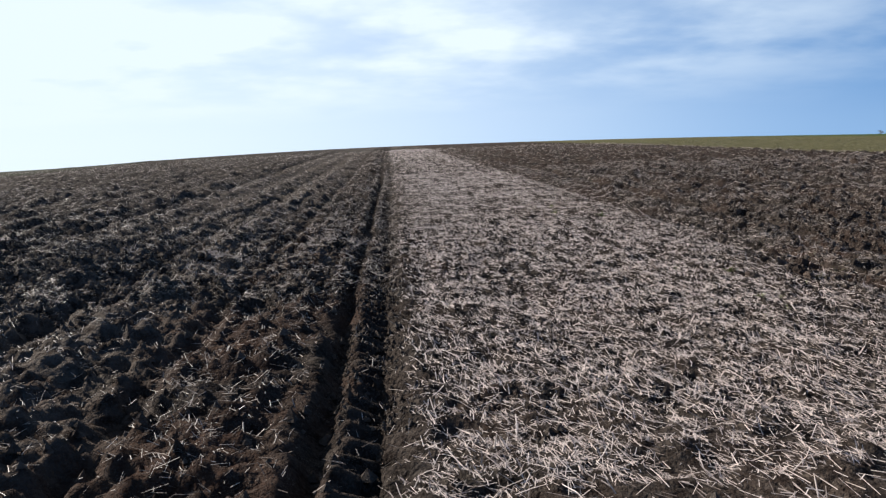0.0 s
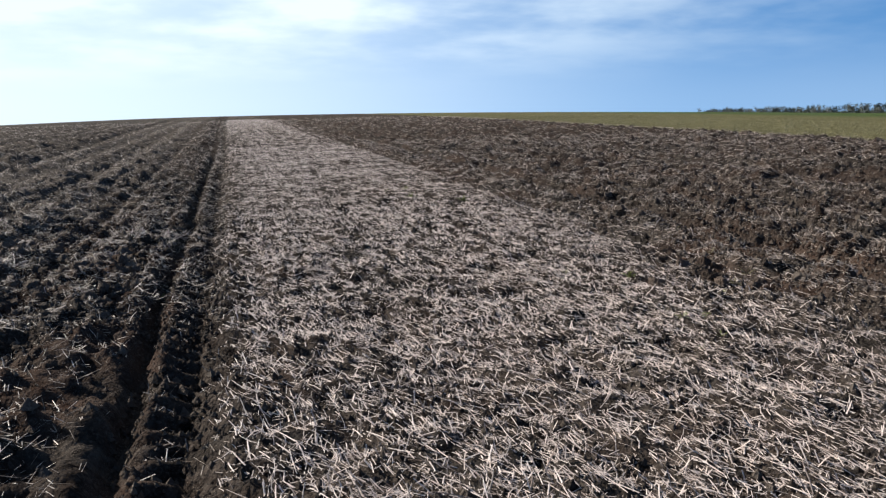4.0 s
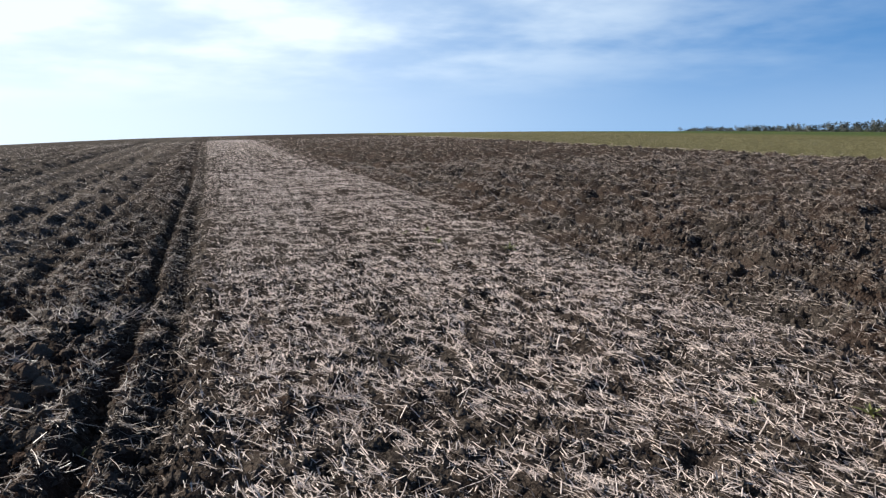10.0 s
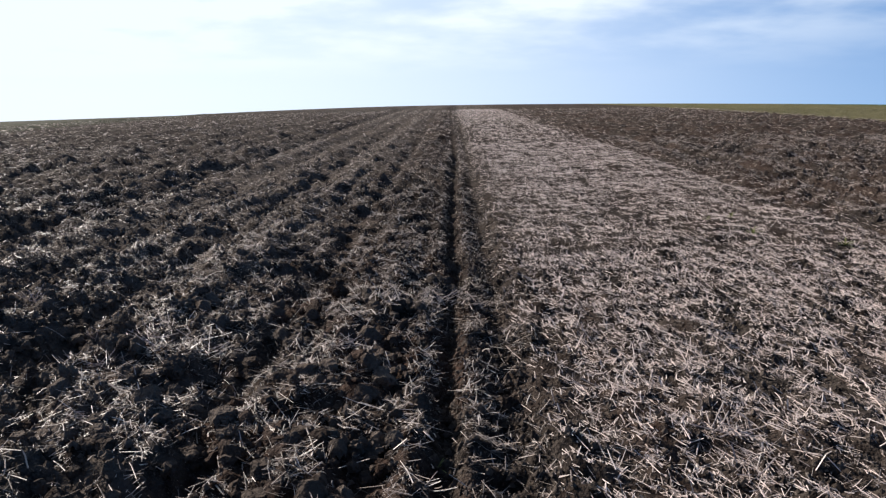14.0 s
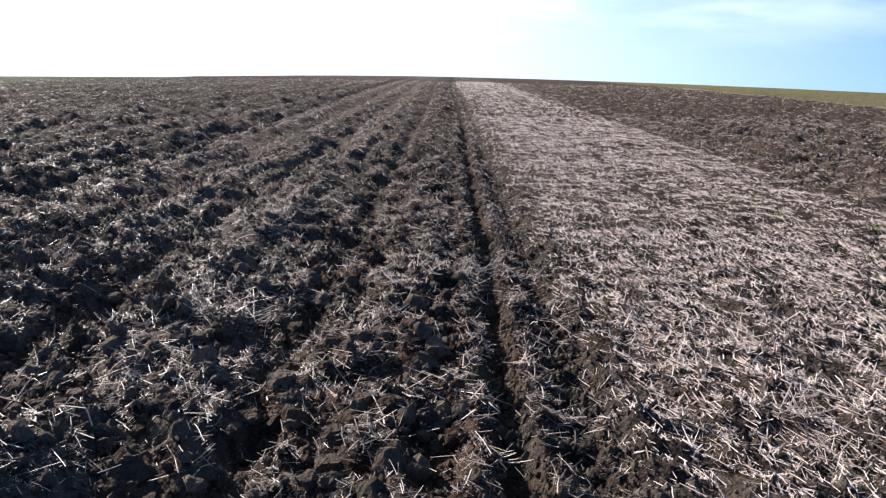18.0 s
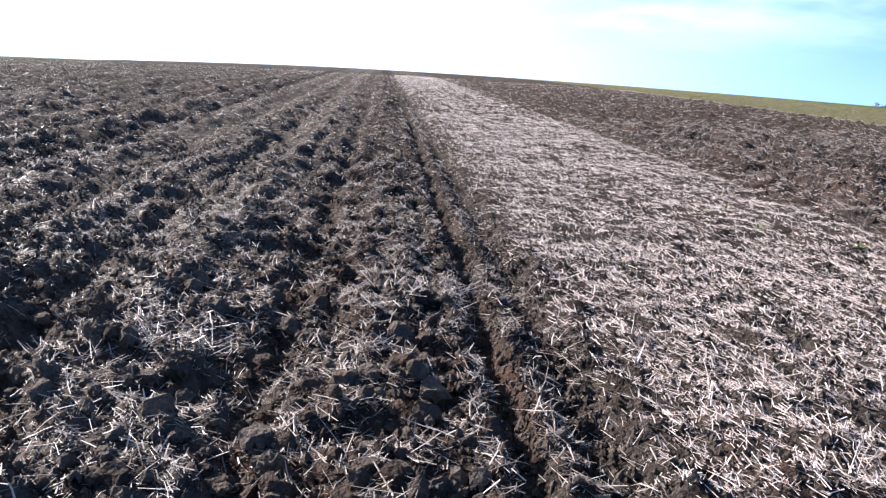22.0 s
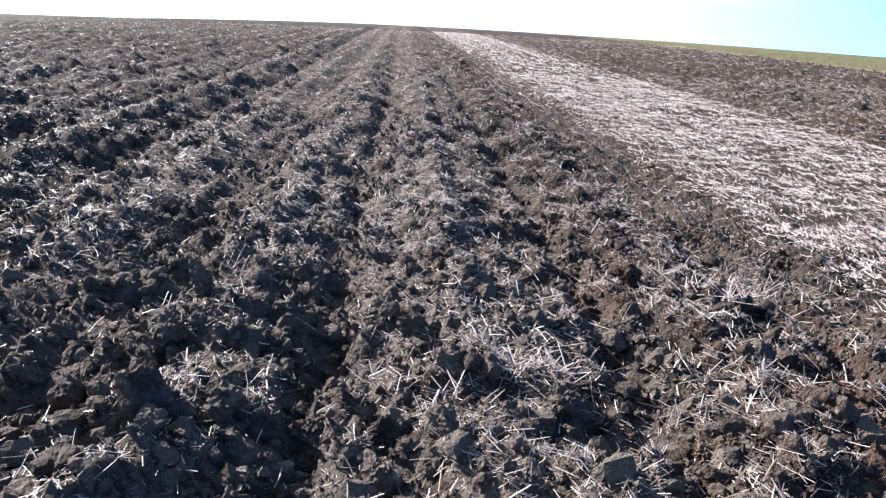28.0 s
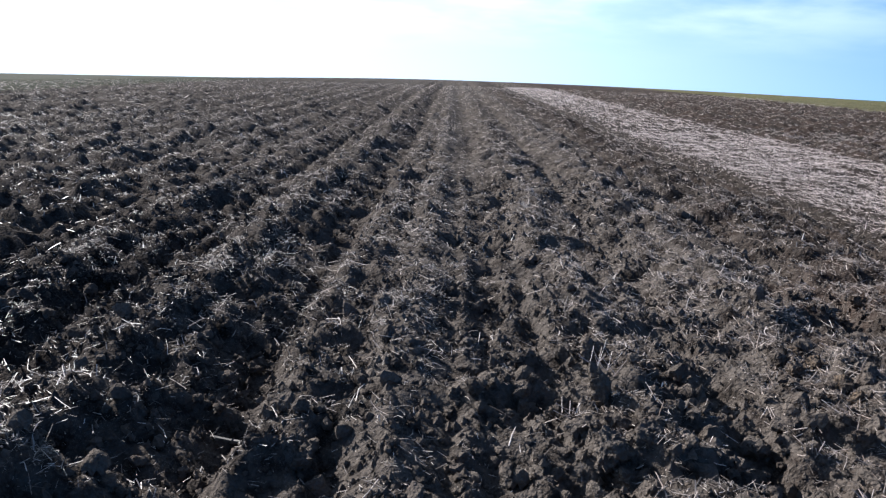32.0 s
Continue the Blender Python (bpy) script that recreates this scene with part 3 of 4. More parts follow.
def on_ploughed(x, y):
    w, l = drawn(y) ** 0.3, drawn(y) ** 0.5
    patch = 0.75 + 0.8 * vnoise(x / (0.16 * w), y / (0.20 * l), 63) + 0.6 * vnoise(x / 0.55, y / (0.55 * l), 66) + 0.3 * vnoise(x / 1.3, y / 1.9, 64)
    bare = (1 - strip_share(x, y)) * clear_of_hollows(x, y)
    # straw rides on top of the lumps; the gaps between them stay bare
    patch *= 0.28 + 1.0 * step01(clod_relief(x, y), 0.01, 0.09)
    x = across(x, y)
    v = np.mod(x + 0.38, PASS) - PASS
    band = (0.24 + 0.75 * np.exp(-(((v + 2.05) / 0.36) ** 2)) + np.where(x > -1.9, 0.75, 0.30) * np.exp(-(((v + 0.65) / 0.36) ** 2))
            + 0.30 * np.exp(-(((v + 3.35) / 0.3) ** 2)))
    band = np.where(x > 4.0, np.maximum(band, 0.85 + 0.35 * (1 - step01(x, 4.8, 6.5))), band) + 0.12 * step01(y, 12, 30)
    band *= 1 - 0.62 * (1 - step01(x, -7.4, -5.0)) * (1 - step01(y, 8, 15))
    band *= 1 - 0.6 * (1 - step01(x, -7.0, -5.2)) * (1 - step01(y, 9, 16))
    band = band + 0.45 * step01(x, -1.75, -1.45) * (1 - step01(x, -0.75, -0.5))
    band = band + (0.6 + 0.35 * step01(y, 7, 11)) * step01(x, -0.75, -0.45) * (x < 0.4) * step01(y, 3, 6)
    band = band + 0.30 * step01(x, -3.4, -2.8) * (1 - step01(x, -1.5, -1.1)) * step01(y, 5.5, 6.5) * (1 - step01(y, 10, 13))
    band = (band + 0.22 * (x < -0.7)) * (0.35 + 0.25 * step01(y, 7, 11) + (0.65 - 0.25 * step01(y, 7, 11)) * step01(furrow_rows(x), -0.075, -0.005))
    band *= np.where(x > 4.5, 0.15 + 1.25 * step01(furrow_rows(x), -0.07, 0.03), 1)
    band *= 1 - 0.3 * step01(x, -7.4, -5.6) * (1 - step01(x, -4.1, -3.6)) * (1 - step01(y, 9, 12))
    band *= 1 - 0.35 * (1 - step01(y, 5.0, 6.8)) * (x < -0.5) * (x > -3.2)
    # the open furrow along the strip stays clean
    band *= 1 - 0.85 * np.exp(-(((x + 0.39) / 0.10) ** 4))
    return bare * np.clip(patch * band, 0.004, 1)


MATERIAL_OF = {"stubble_straw": STRAW, "field_straw": DIRTY, "chaff": CHAFF}
ON_STRIP, IN_SOIL = "bleached chopped straw lying on the stubble strip", "pale straw pieces mixed into ploughed soil"
field_straw("stubble_straw", 42000, 0.0, 11.0, 0.0, 5.8, on_strip, 0.035, 0.16, 0.0055, ON_STRIP, 3, 0.9)
field_straw("stubble_straw", 104000, 0.0, 11.0, 0.0, 5.8, on_strip, 0.014, 0.075, 0.0048, ON_STRIP, 2, 1.4)
field_straw("stubble_straw", 72000, 11.0, 30.0, -0.2, 5.8, on_strip, 0.03, 0.11, 0.0068, ON_STRIP, 2, 0.9)
field_straw("stubble_straw", 23000, 30.0, 90.0, -0.5, 5.8, on_strip, 0.07, 0.22, 0.016, ON_STRIP, 2)
field_straw("field_straw", 42000, 4.8, 12.0, -8.5, 0.2, on_ploughed, 0.03, 0.16, 0.0046, IN_SOIL, 3, 1.3)
field_straw("field_straw", 90000, 4.8, 12.0, -8.5, 0.2, on_ploughed, 0.015, 0.06, 0.0038, IN_SOIL, 2, 1.5)
field_straw("field_straw", 6500, 5.6, 9.2, -2.7, 0.1, on_ploughed, 0.05, 0.19, 0.0054, IN_SOIL, 3, 1.6)
field_straw("chaff", 150000, 5.0, 11.0, -7.6, 0.1, on_ploughed, 0.008, 0.045, 0.0031, "fine chaff and broken straw on ploughed soil", 2, 1.8)
field_straw("chaff", 70000, 11.0, 17.0, -8.0, 0.1, on_ploughed, 0.015, 0.06, 0.005, "fine chaff and broken straw on ploughed soil", 2, 1.8)
field_straw("field_straw", 17000, 0.0, 4.8, -5.0, 0.2, on_ploughed, 0.02, 0.12, 0.0042, IN_SOIL, 2)
field_straw("field_straw", 110000, 1.5, 14.0, 4.0, 11.0, on_ploughed, 0.025, 0.15, 0.0055, IN_SOIL, 2, 1.3)
field_straw("chaff", 80000, 3.0, 12.0, 4.0, 10.0, on_ploughed, 0.012, 0.05, 0.0045, "fine chaff and broken straw on ploughed soil", 2, 1.8)
field_straw("field_straw", 120000, 12.0, 32.0, -18.0, 0.2, on_ploughed, 0.03, 0.12, 0.0085, IN_SOIL, 2)
field_straw("field_straw", 125000, 14.0, 32.0, 4.0, 22.0, on_ploughed, 0.04, 0.15, 0.0095, IN_SOIL, 2)
field_straw("field_straw", 95000, 32.0, 85.0, -40.0, 23.0, on_ploughed, 0.09, 0.24, 0.020, IN_SOIL, 2)
field_straw("chaff", 70000, 12.0, 32.0, 4.0, 20.0, on_ploughed, 0.03, 0.10, 0.0090, "fine chaff and broken straw on ploughed soil", 2, 1.8)



def by_furrow(x, y):
    """Broken straw trodden into the soil between the furrow and the strip."""
    u = across(x, y)
    drift = 0.55 + 0.9 * vnoise(x / 0.16, y / 0.24, 81)
    return step01(u, 0.12, 0.35) * (1 - step01(u, 1.1, 2.2)) * step01(y, 4.5, 7.0) * np.clip(drift, 0.05, 1)


field_straw("chaff", 27000, 4.5, 22.0, 0.1, 2.2, by_furrow, 0.015, 0.07, 0.0052, "fine chaff and broken straw trodden into the strip's edge", 2, 1.8)

# the ground behind the start, never seen close
field_straw("stubble_straw", 9000, -7.0, 0.0, 0.0, 4.8, on_strip, 0.05, 0.20, 0.0062, ON_STRIP, 2, 0.95)
field_straw("field_straw", 8000, -7.0, 4.8, -8.5, 0.1, on_ploughed, 0.03, 0.13, 0.005, IN_SOIL, 2, 1.5)
field_straw("field_straw", 3000, -7.0, 2.0, 4.2, 7.0, on_ploughed, 0.03, 0.13, 0.005, IN_SOIL, 2, 1.5)


# ---- lumps of soil ----
def lump_mesh(seed, cuts, floor=None):
    """A broken lump: a ball cut by chance planes, with a rough skin."""
    r = random.Random(seed * 7 + 1)
    bm = bmesh.new()
    if cuts:
        bmesh.ops.create_icosphere(bm, subdivisions=cuts, radius=1.0)
    else:
        side = [bm.verts.new((math.cos(a), math.sin(a), -0.2)) for a in (0, 1.3, 2.4, 3.9, 5.1)]
        top = [bm.verts.new((0.25, 0.1, 0.95)), bm.verts.new((0, 0, -1))]
        for i in range(5):
            bm.faces.new((side[i], side[(i + 1) % 5], top[0]))
    off = Vector((seed * 3.7, seed * 1.9, seed * 5.3))
    planes = [(Vector((r.gauss(0, 1), r.gauss(0, 1), r.gauss(0, 0.9))).normalized(), r.uniform(0.5, 0.95)) for _ in range(9)]
    for v in bm.verts:
        p = v.co.normalized()
        k = 1.2
        for n, d in planes:
            a = n.dot(p)
            if a > 0.05:
                k = min(k, d / a)
        if cuts > 3:
            # crumbs stick out of the skin, with cracks between them
            k *= 1 + 0.16 * abs(noise.noise(p * 11 + off)) + 0.13 * noise.noise(p * 22 + off) - 0.16 * max(0, noise.noise(p * 5 - off))
        k *= 1 + 0.22 * noise.noise(p * 1.6 + off) + 0.20 * noise.noise(p * 3.5 + off) + 0.22 * abs(noise.noise(p * 7 + off)) + 0.10 * noise.noise(p * 15 + off)
        v.co = p * k * 1.15
    for f in bm.faces:
        f.smooth = False
    if floor is not None:
        # the underside lies in the soil
        bmesh.ops.delete(bm, geom=[f for f in bm.faces if f.calc_center_median().z < floor], context="FACES")
    me = bpy.data.meshes.new("soil_clod")
    bm.to_mesh(me)
    bm.free()
    me.materials.append(CLOD)
    return me


LUMPS = [lump_mesh(s, 3) for s in range(10)]
MIDDLE = [lump_mesh(s + 40, 2, -0.35) for s in range(14)]
SMALL = [lump_mesh(s + 20, 1, -0.3) for s in range(12)]
TINY = [lump_mesh(s + 60, 0, -0.9) for s in range(10)]
ROUGH = [lump_mesh(s + 90, 4) for s in range(10)]
CLAYS = [me.copy() for me in ROUGH[:5]]
for me in CLAYS:
    me.materials[0] = CLAY


def place_clod(x, y, r, k, turn, lean=0.0, tall=1.0, clay=False):
    ob = new("clay_clod" if clay else "soil_clod", CLAYS[k % len(CLAYS)] if clay else LUMPS[k % len(LUMPS)])
    z = float(height(np.array([x]), np.array([y]))[0])
    ob.matrix_world = Matrix.LocRotScale((x, y, z + 0.12 * r * tall), Euler((lean, lean * 0.5, turn)), (0.68 * r, 0.54 * r, 0.66 * r * tall))
    if clay:
        return tagged(ob, "yellowish lump of dry clay lying on dark soil", "clod", "clay clods of the field")
    return tagged(ob, "rough dark lump of dried soil on ploughed ground", "clod", "clods of the field")


CLODS = ((4.63, 5.57, 0.09), (5.29, 8.71, 0.12), (-1.43, 8.64, 0.07), (-3.74, 6.95, 0.11), (-3.64, 10.13, 0.10), (-2.88, 10.71, 0.11), (-3.79, 9.23, 0.10),
         (-5.28, 7.81, 0.12), (-1.45, 10.07, 0.1), (-0.69, 7.23, 0.09), (-0.07, 6.87, 0.10), (-4.23, 7.49, 0.1), (-0.75, 6.14, 0.07), (7.48, 14.76, 0.16),
         (6.16, 7.66, 0.1), (-4.01, 8.71, 0.09), (-4.23, 8.67, 0.08), (-4.35, 7.49, 0.07), (-5.70, 7.08, 0.12), (-1.31, 6.90, 0.08), (4.44, 6.23, 0.08), (4.45, 4.96, 0.07),
         (-3.31, 7.11, 0.08), (-1.01, 6.61, 0.13), (-3.89, 7.07, 0.15), (-3.68, 6.75, 0.09), (-3.85, 7.84, 0.12), (-3.73, 7.98, 0.09), (-3.86, 8.51, 0.10), (-3.66, 8.21, 0.10),
         (-4.06, 8.61, 0.13), (-3.46, 7.08, 0.10), (-2.79, 7.00, 0.11), (-2.82, 6.75, 0.10), (-2.67, 8.09, 0.10), (-2.44, 8.52, 0.11), (-2.59, 6.92, 0.09), (-2.06, 7.25, 0.10),
         (-1.66, 8.59, 0.11), (-1.23, 7.98, 0.10), (-1.14, 9.73, 0.11), (-1.48, 7.94, 0.09), (-4.57, 7.17, 0.09), (-5.44, 7.21, 0.15), (-5.42, 7.80, 0.13), (-4.02, 8.55, 0.10), (-4.13, 7.53, 0.10),
         (-3.92, 7.93, 0.11), (-3.91, 7.31, 0.13), (-2.60, 7.62, 0.10), (-2.74, 7.30, 0.09), (-2.53, 7.49, 0.11), (-2.67, 8.11, 0.08), (-1.32, 7.09, 0.11), (-0.80, 6.17, 0.11),
         (-1.52, 6.75, 0.09), (-1.46, 6.32, 0.12))
for n, (cx, cy, cr) in enumerate(CLODS):
    place_clod(cx, cy, min(cr * 1.05, 0.110), n, n * 1.3, 0.3, 2.6 if n == 3 else 1.7 if n == 28 else 0.5 if n == 26 else 0.9).data = ROUGH[n % len(ROUGH)]
for n, (cx, cy, cr) in enumerate(((-2.74, 9.07, 0.07), (-2.62, 8.98, 0.06), (-2.54, 8.47, 0.07), (-1.47, 10.75, 0.08), (-4.84, 7.11, 0.075), (-1.52, 7.04, 0.06),
                                  (-1.28, 6.98, 0.06), (-0.69, 7.19, 0.07), (-1.40, 7.02, 0.10), (-3.14, 7.22, 0.06), (-2.52, 9.06, 0.07), (-2.71, 8.91, 0.08), (-1.32, 9.04, 0.10), (-2.62, 9.26, 0.07), (-2.43, 8.50, 0.09), (-2.53, 8.70, 0.06), (-3.11, 7.22, 0.07), (-2.66, 7.25, 0.06))):
    place_clod(cx, cy, cr, n, n * 2.1, 0.2, 0.9, True)
PALES = [me.copy() for me in ROUGH[5:]]
for me in PALES:
    me.materials[0] = PALE
for n, (cx, cy, cr) in enumerate(((4.27, 5.64, 0.10), (4.27, 5.34, 0.11), (4.30, 5.09, 0.10), (4.26, 4.85, 0.12), (4.27, 4.67, 0.09), (4.36, 5.20, 0.08), (4.22, 5.95, 0.08), (3.73, 4.86, 0.09), (4.40, 4.45, 0.10))):
    lump = place_clod(cx, cy, cr * 0.95, n, n * 1.7, 0.3, 0.9)
    lump.name, lump.data = "dry_clod", PALES[n % len(PALES)]
    tagged(lump, "pale crumbling lump of dry soil beside the stubble", "clod", "dry clods by the stubble")
for n in range(240):
    cy = float(rng.uniform(4.0, 13.0))
    cu = float(rng.uniform(-8.0, -0.5) if n % 3 else rng.uniform(4.2, 8.5))
    place_clod(cu, cy, float(rng.choice([0.025, 0.03, 0.04, 0.05, 0.07])), n, float(rng.uniform(0, 6.28)), float(rng.uniform(0, 0.8)), float(rng.uniform(0.7, 1.3)))


def crumbs(n, y0, y1, u0, u1, lo, hi, shapes=SMALL, bare=0.85, name="soil_crumbs"):
    x, y = scatter(n, y0, y1, u0, u1)
    keep = rng.random(n) > strip_share(x, y) * bare + (0.45 - 0.9 * vnoise(x / 0.5, y / 0.6, 71)) * 0.6
    x, y = x[keep], y[keep]
    z = height(x, y)
    vs, fs, base = [], [], 0
    forms = []
    for me in shapes:
        co = np.empty(len(me.vertices) * 3, dtype=np.float32)
        me.vertices.foreach_get("co", co)
        ix = np.empty(len(me.loops), dtype=np.int32)
        me.loops.foreach_get("vertex_index", ix)
        forms.append((co.reshape(-1, 3), ix))
    r = rng.uniform(lo, hi, len(x)) * rng.choice([0.6, 0.8, 1.0, 1.3], len(x))
    a = rng.uniform(0, 6.28, len(x))
    which = rng.integers(0, len(forms), len(x))
    for k, (co, ix) in enumerate(forms):
        sel = np.where(which == k)[0]
        m = len(sel)
        ca, sa = np.cos(a[sel])[:, None], np.sin(a[sel])[:, None]
        p = np.stack([(co[None, :, 0] * ca - co[None, :, 1] * sa) * r[sel][:, None] + x[sel][:, None],
                      (co[None, :, 0] * sa + co[None, :, 1] * ca) * r[sel][:, None] + y[sel][:, None],
                      co[None, :, 2] * r[sel][:, None] + (z[sel] + 0.25 * r[sel])[:, None]], -1)
        vs.append(p.reshape(-1, 3))
        fs.append((ix[None] + base + (np.arange(m) * len(co))[:, None]).ravel())
        base += m * len(co)
    me = mesh_of(name, np.concatenate(vs), 3, np.concatenate(fs), CLOD, smooth=False)
    return tagged(new(name, me), "small crumbs of dark ploughed soil", "soil", kind="stuff")


crumbs(7000, 4.5, 11.0, -8.0, 0.2, 0.009, 0.026)
crumbs(30000, 4.5, 11.0, -8.0, 0.2, 0.006, 0.022, TINY)
crumbs(1500, 4.6, 11.0, -8.0, -0.3, 0.018, 0.042, MIDDLE)
crumbs(1200, 5.2, 9.0, -4.8, -0.6, 0.02, 0.05, MIDDLE)
crumbs(2500, 2.0, 12.0, 4.2, 10.0, 0.012, 0.034)
crumbs(30000, 2.0, 12.0, 4.2, 10.0, 0.008, 0.030, TINY)
crumbs(600, 3.0, 12.0, 4.3, 10.0, 0.02, 0.05, MIDDLE)
crumbs(6000, 5.0, 16.0, -0.9, 0.2, 0.006, 0.017, TINY)
crumbs(9000, 10.5, 18.0, -8.0, 0.0, 0.008, 0.03, TINY)
crumbs(7000, -7.0, 4.6, -8.0, 7.0, 0.012, 0.04, TINY)
crumbs(12000, 8.0, 28.0, 4.8, 20.0, 0.015, 0.05, TINY)
crumbs(9000, 11.0, 34.0, -19.0, 22.0, 0.012, 0.045, TINY)
crumbs(32000, 1.0, 11.0, -0.4, 4.5, 0.006, 0.022, TINY, 0.1)
crumbs(3000, 4.5, 11.0, -0.4, 4.4, 0.008, 0.02, SMALL, 0.1)


# ---- green weeds on the strip, tufts of straw, a stick ----
def part(name, bm, mat, parent, label=""):
    me = bpy.data.meshes.new(name)
    bm.to_mesh(me)
    bm.free()
    me.materials.append(mat)
    ob = new(name, me)
    ob.parent = parent
    return tagged(ob, label)


def blade(length, width, lean, turn, curl):
    """A folded, bent leaf blade that stands at the origin."""
    bm = bmesh.new()
    rows = []
    p, a = Vector((0, 0, 0)), lean
    for k in range(5):
        f = k / 4
        w = width * (1 - f) ** 0.7 * (0.6 + 0.8 * min(f * 2, 1)) * 0.5
        rows.append([bm.verts.new((p.x, -w, p.z + 0.3 * w)), bm.verts.new((p.x, 0, p.z)), bm.verts.new((p.x, w, p.z + 0.3 * w))])
        p = p + Vector((math.sin(a), 0, math.cos(a))) * (length / 4)
        a += curl
    for q, r in zip(rows, rows[1:]):
        for i in (0, 1):
            bm.faces.new((q[i], q[i + 1], r[i + 1], r[i]))
    bmesh.ops.rotate(bm, cent=(0, 0, 0), matrix=Matrix.Rotation(turn, 3, "Z"), verts=bm.verts)
    return bm


def stalk(length, width, lean, turn):
    """A straw: a six-sided tube, pinched in the middle by a node and slightly bent."""
    bm = bmesh.new()
    rings = []
    for k, (f, r) in enumerate(((0, 1.0), (0.48, 0.85), (0.5, 1.25), (0.52, 0.85), (1, 0.75))):
        z, off = f * length, 0.02 * length * math.sin(f * 3.1)
        rings.append([bm.verts.new((off + math.cos(a) * r * width / 2, math.sin(a) * r * width / 2, z)) for a in (0, 1.05, 2.09, 3.14, 4.19, 5.24)])
    for q, r in zip(rings, rings[1:]):
        for i in range(6):
            bm.faces.new((q[i], q[(i + 1) % 6], r[(i + 1) % 6], r[i]))
    bm.faces.new(rings[0][::-1])
    bm.faces.new(rings[-1])
    bmesh.ops.rotate(bm, cent=(0, 0, 0), matrix=Matrix.Rotation(turn, 3, "Z") @ Matrix.Rotation(lean, 3, "Y"), verts=bm.verts)
    return bm


def on_ground(x, y, sink=0.0):
    return Matrix.Translation((x, y, float(height(np.array([x]), np.array([y]))[0]) - sink))


def weed(x, y, size, leaves):
    root = new("weed")
    for n in range(leaves):
        part("leaf", blade(size * random.uniform(0.4, 0.95), size * 0.14, random.uniform(0.3, 1.35), random.uniform(0, 6.28), random.uniform(0.05, 0.3)), WEED, root)
    root.matrix_world = on_ground(x, y, 0.005)
    return tagged(root, "small yellow-green weed growing among the straw", "weed", "weeds of the field")


for wx, wy, size, leaves in ((3.72, 11.03, 0.17, 18), (3.06, 11.89, 0.16, 14), (3.26, 13.29, 0.17, 14), (3.62, 5.10, 0.13, 20), (3.15, 5.45, 0.09, 10),
                             (3.26, 3.58, 0.10, 14), (3.51, 3.73, 0.09, 12), (-0.44, 6.13, 0.09, 14), (2.84, 12.92, 0.10, 12), (4.04, 4.31, 0.07, 9), (3.31, 3.16, 0.08, 10), (3.01, 2.90, 0.07, 9)):
    weed(wx, wy, size, leaves)


def straw_tuft(x, y, size, stalks, lean, turn=None):
    root = new("straw_tuft")
    for n in range(stalks):
        a = random.uniform(0, 6.28) if turn is None else turn + random.gauss(0, 0.5)
        ob = part("stalk", stalk(size * random.uniform(0.4, 1.0), random.choice((0.004, 0.005, 0.0065)), random.gauss(lean, 0.2), a), STRAW, root)
        ob.location = (random.gauss(0, 0.25 * size), random.gauss(0, 0.25 * size), 0.01 + 0.01 * random.random())
    root.matrix_world = on_ground(x, y, 0.0)
    return tagged(root, "loose tuft of bleached straw stalks on the soil", "straw", "straw tufts")


for tx, ty, size, stalks, lean, turn in ((-0.49, 5.79, 0.16, 10, 1.2, -0.6), (-0.54, 8.83, 0.2, 9, 0.7, None), (-4.01, 8.35, 0.12, 16, 1.1, None), (-2.51, 7.35, 0.16, 14, 1.2, None),
                                         (-3.28, 7.97, 0.13, 12, 1.1, None), (-2.26, 7.48, 0.17, 14, 1.1, None), (-3.76, 8.92, 0.2, 14, 0.9, None), (-2.25, 6.42, 0.16, 8, 1.2, None),
                                         (1.08, 2.84, 0.15, 12, 1.2, None), (1.01, 3.86, 0.15, 12, 1.2, None), (1.04, 6.44, 0.16, 12, 1.2, None), (0.95, 6.14, 0.15, 10, 1.1, None),
                                         (-2.89, 7.62, 0.14, 10, 1.0, None), (-2.76, 7.31, 0.15, 9, 1.2, None),
                                         (-2.91, 8.12, 0.16, 12, 1.0, None), (-2.35, 7.73, 0.16, 12, 1.2, None), (-1.98, 7.78, 0.18, 10, 1.2, None), (-0.80, 8.52, 0.16, 14, 1.1, None),
                                         (-1.02, 7.55, 0.16, 12, 1.2, None), (-2.34, 7.69, 0.17, 12, 1.2, None), (-1.67, 7.20, 0.15, 10, 1.2, None), (0.90, 6.20, 0.16, 12, 1.2, None),
                                         (0.38, 6.92, 0.2, 7, 1.35, None), (-2.99, 6.38, 0.30, 5, 1.1, 0.6), (-2.82, 6.23, 0.28, 5, 1.1, 0.5), (0.95, 5.85, 0.17, 12, 1.2, None),
                                         (-2.11, 7.82, 0.20, 16, 1.25, None), (-2.02, 7.62, 0.19, 14, 1.25, None), (-0.49, 8.96, 0.22, 12, 1.25, 0.6), (-2.98, 8.33, 0.16, 10, 1.2, None)):
    straw_tuft(tx, ty, size, stalks, lean, turn)



def dry_tuft(x, y, size, leaves):
    root = new("dry_grass_tuft")
    for n in range(leaves):
        part("leaf", blade(size * random.uniform(0.6, 1.3), size * 0.09, random.uniform(0.2, 1.4), random.uniform(0, 6.28), random.uniform(0.05, 0.35)), DRY, root)
    root.matrix_world = on_ground(x, y, 0.005)
    return tagged(root, "withered yellowish grass tuft at the edge of the stubble", "grass tuft", "dry grass tufts")


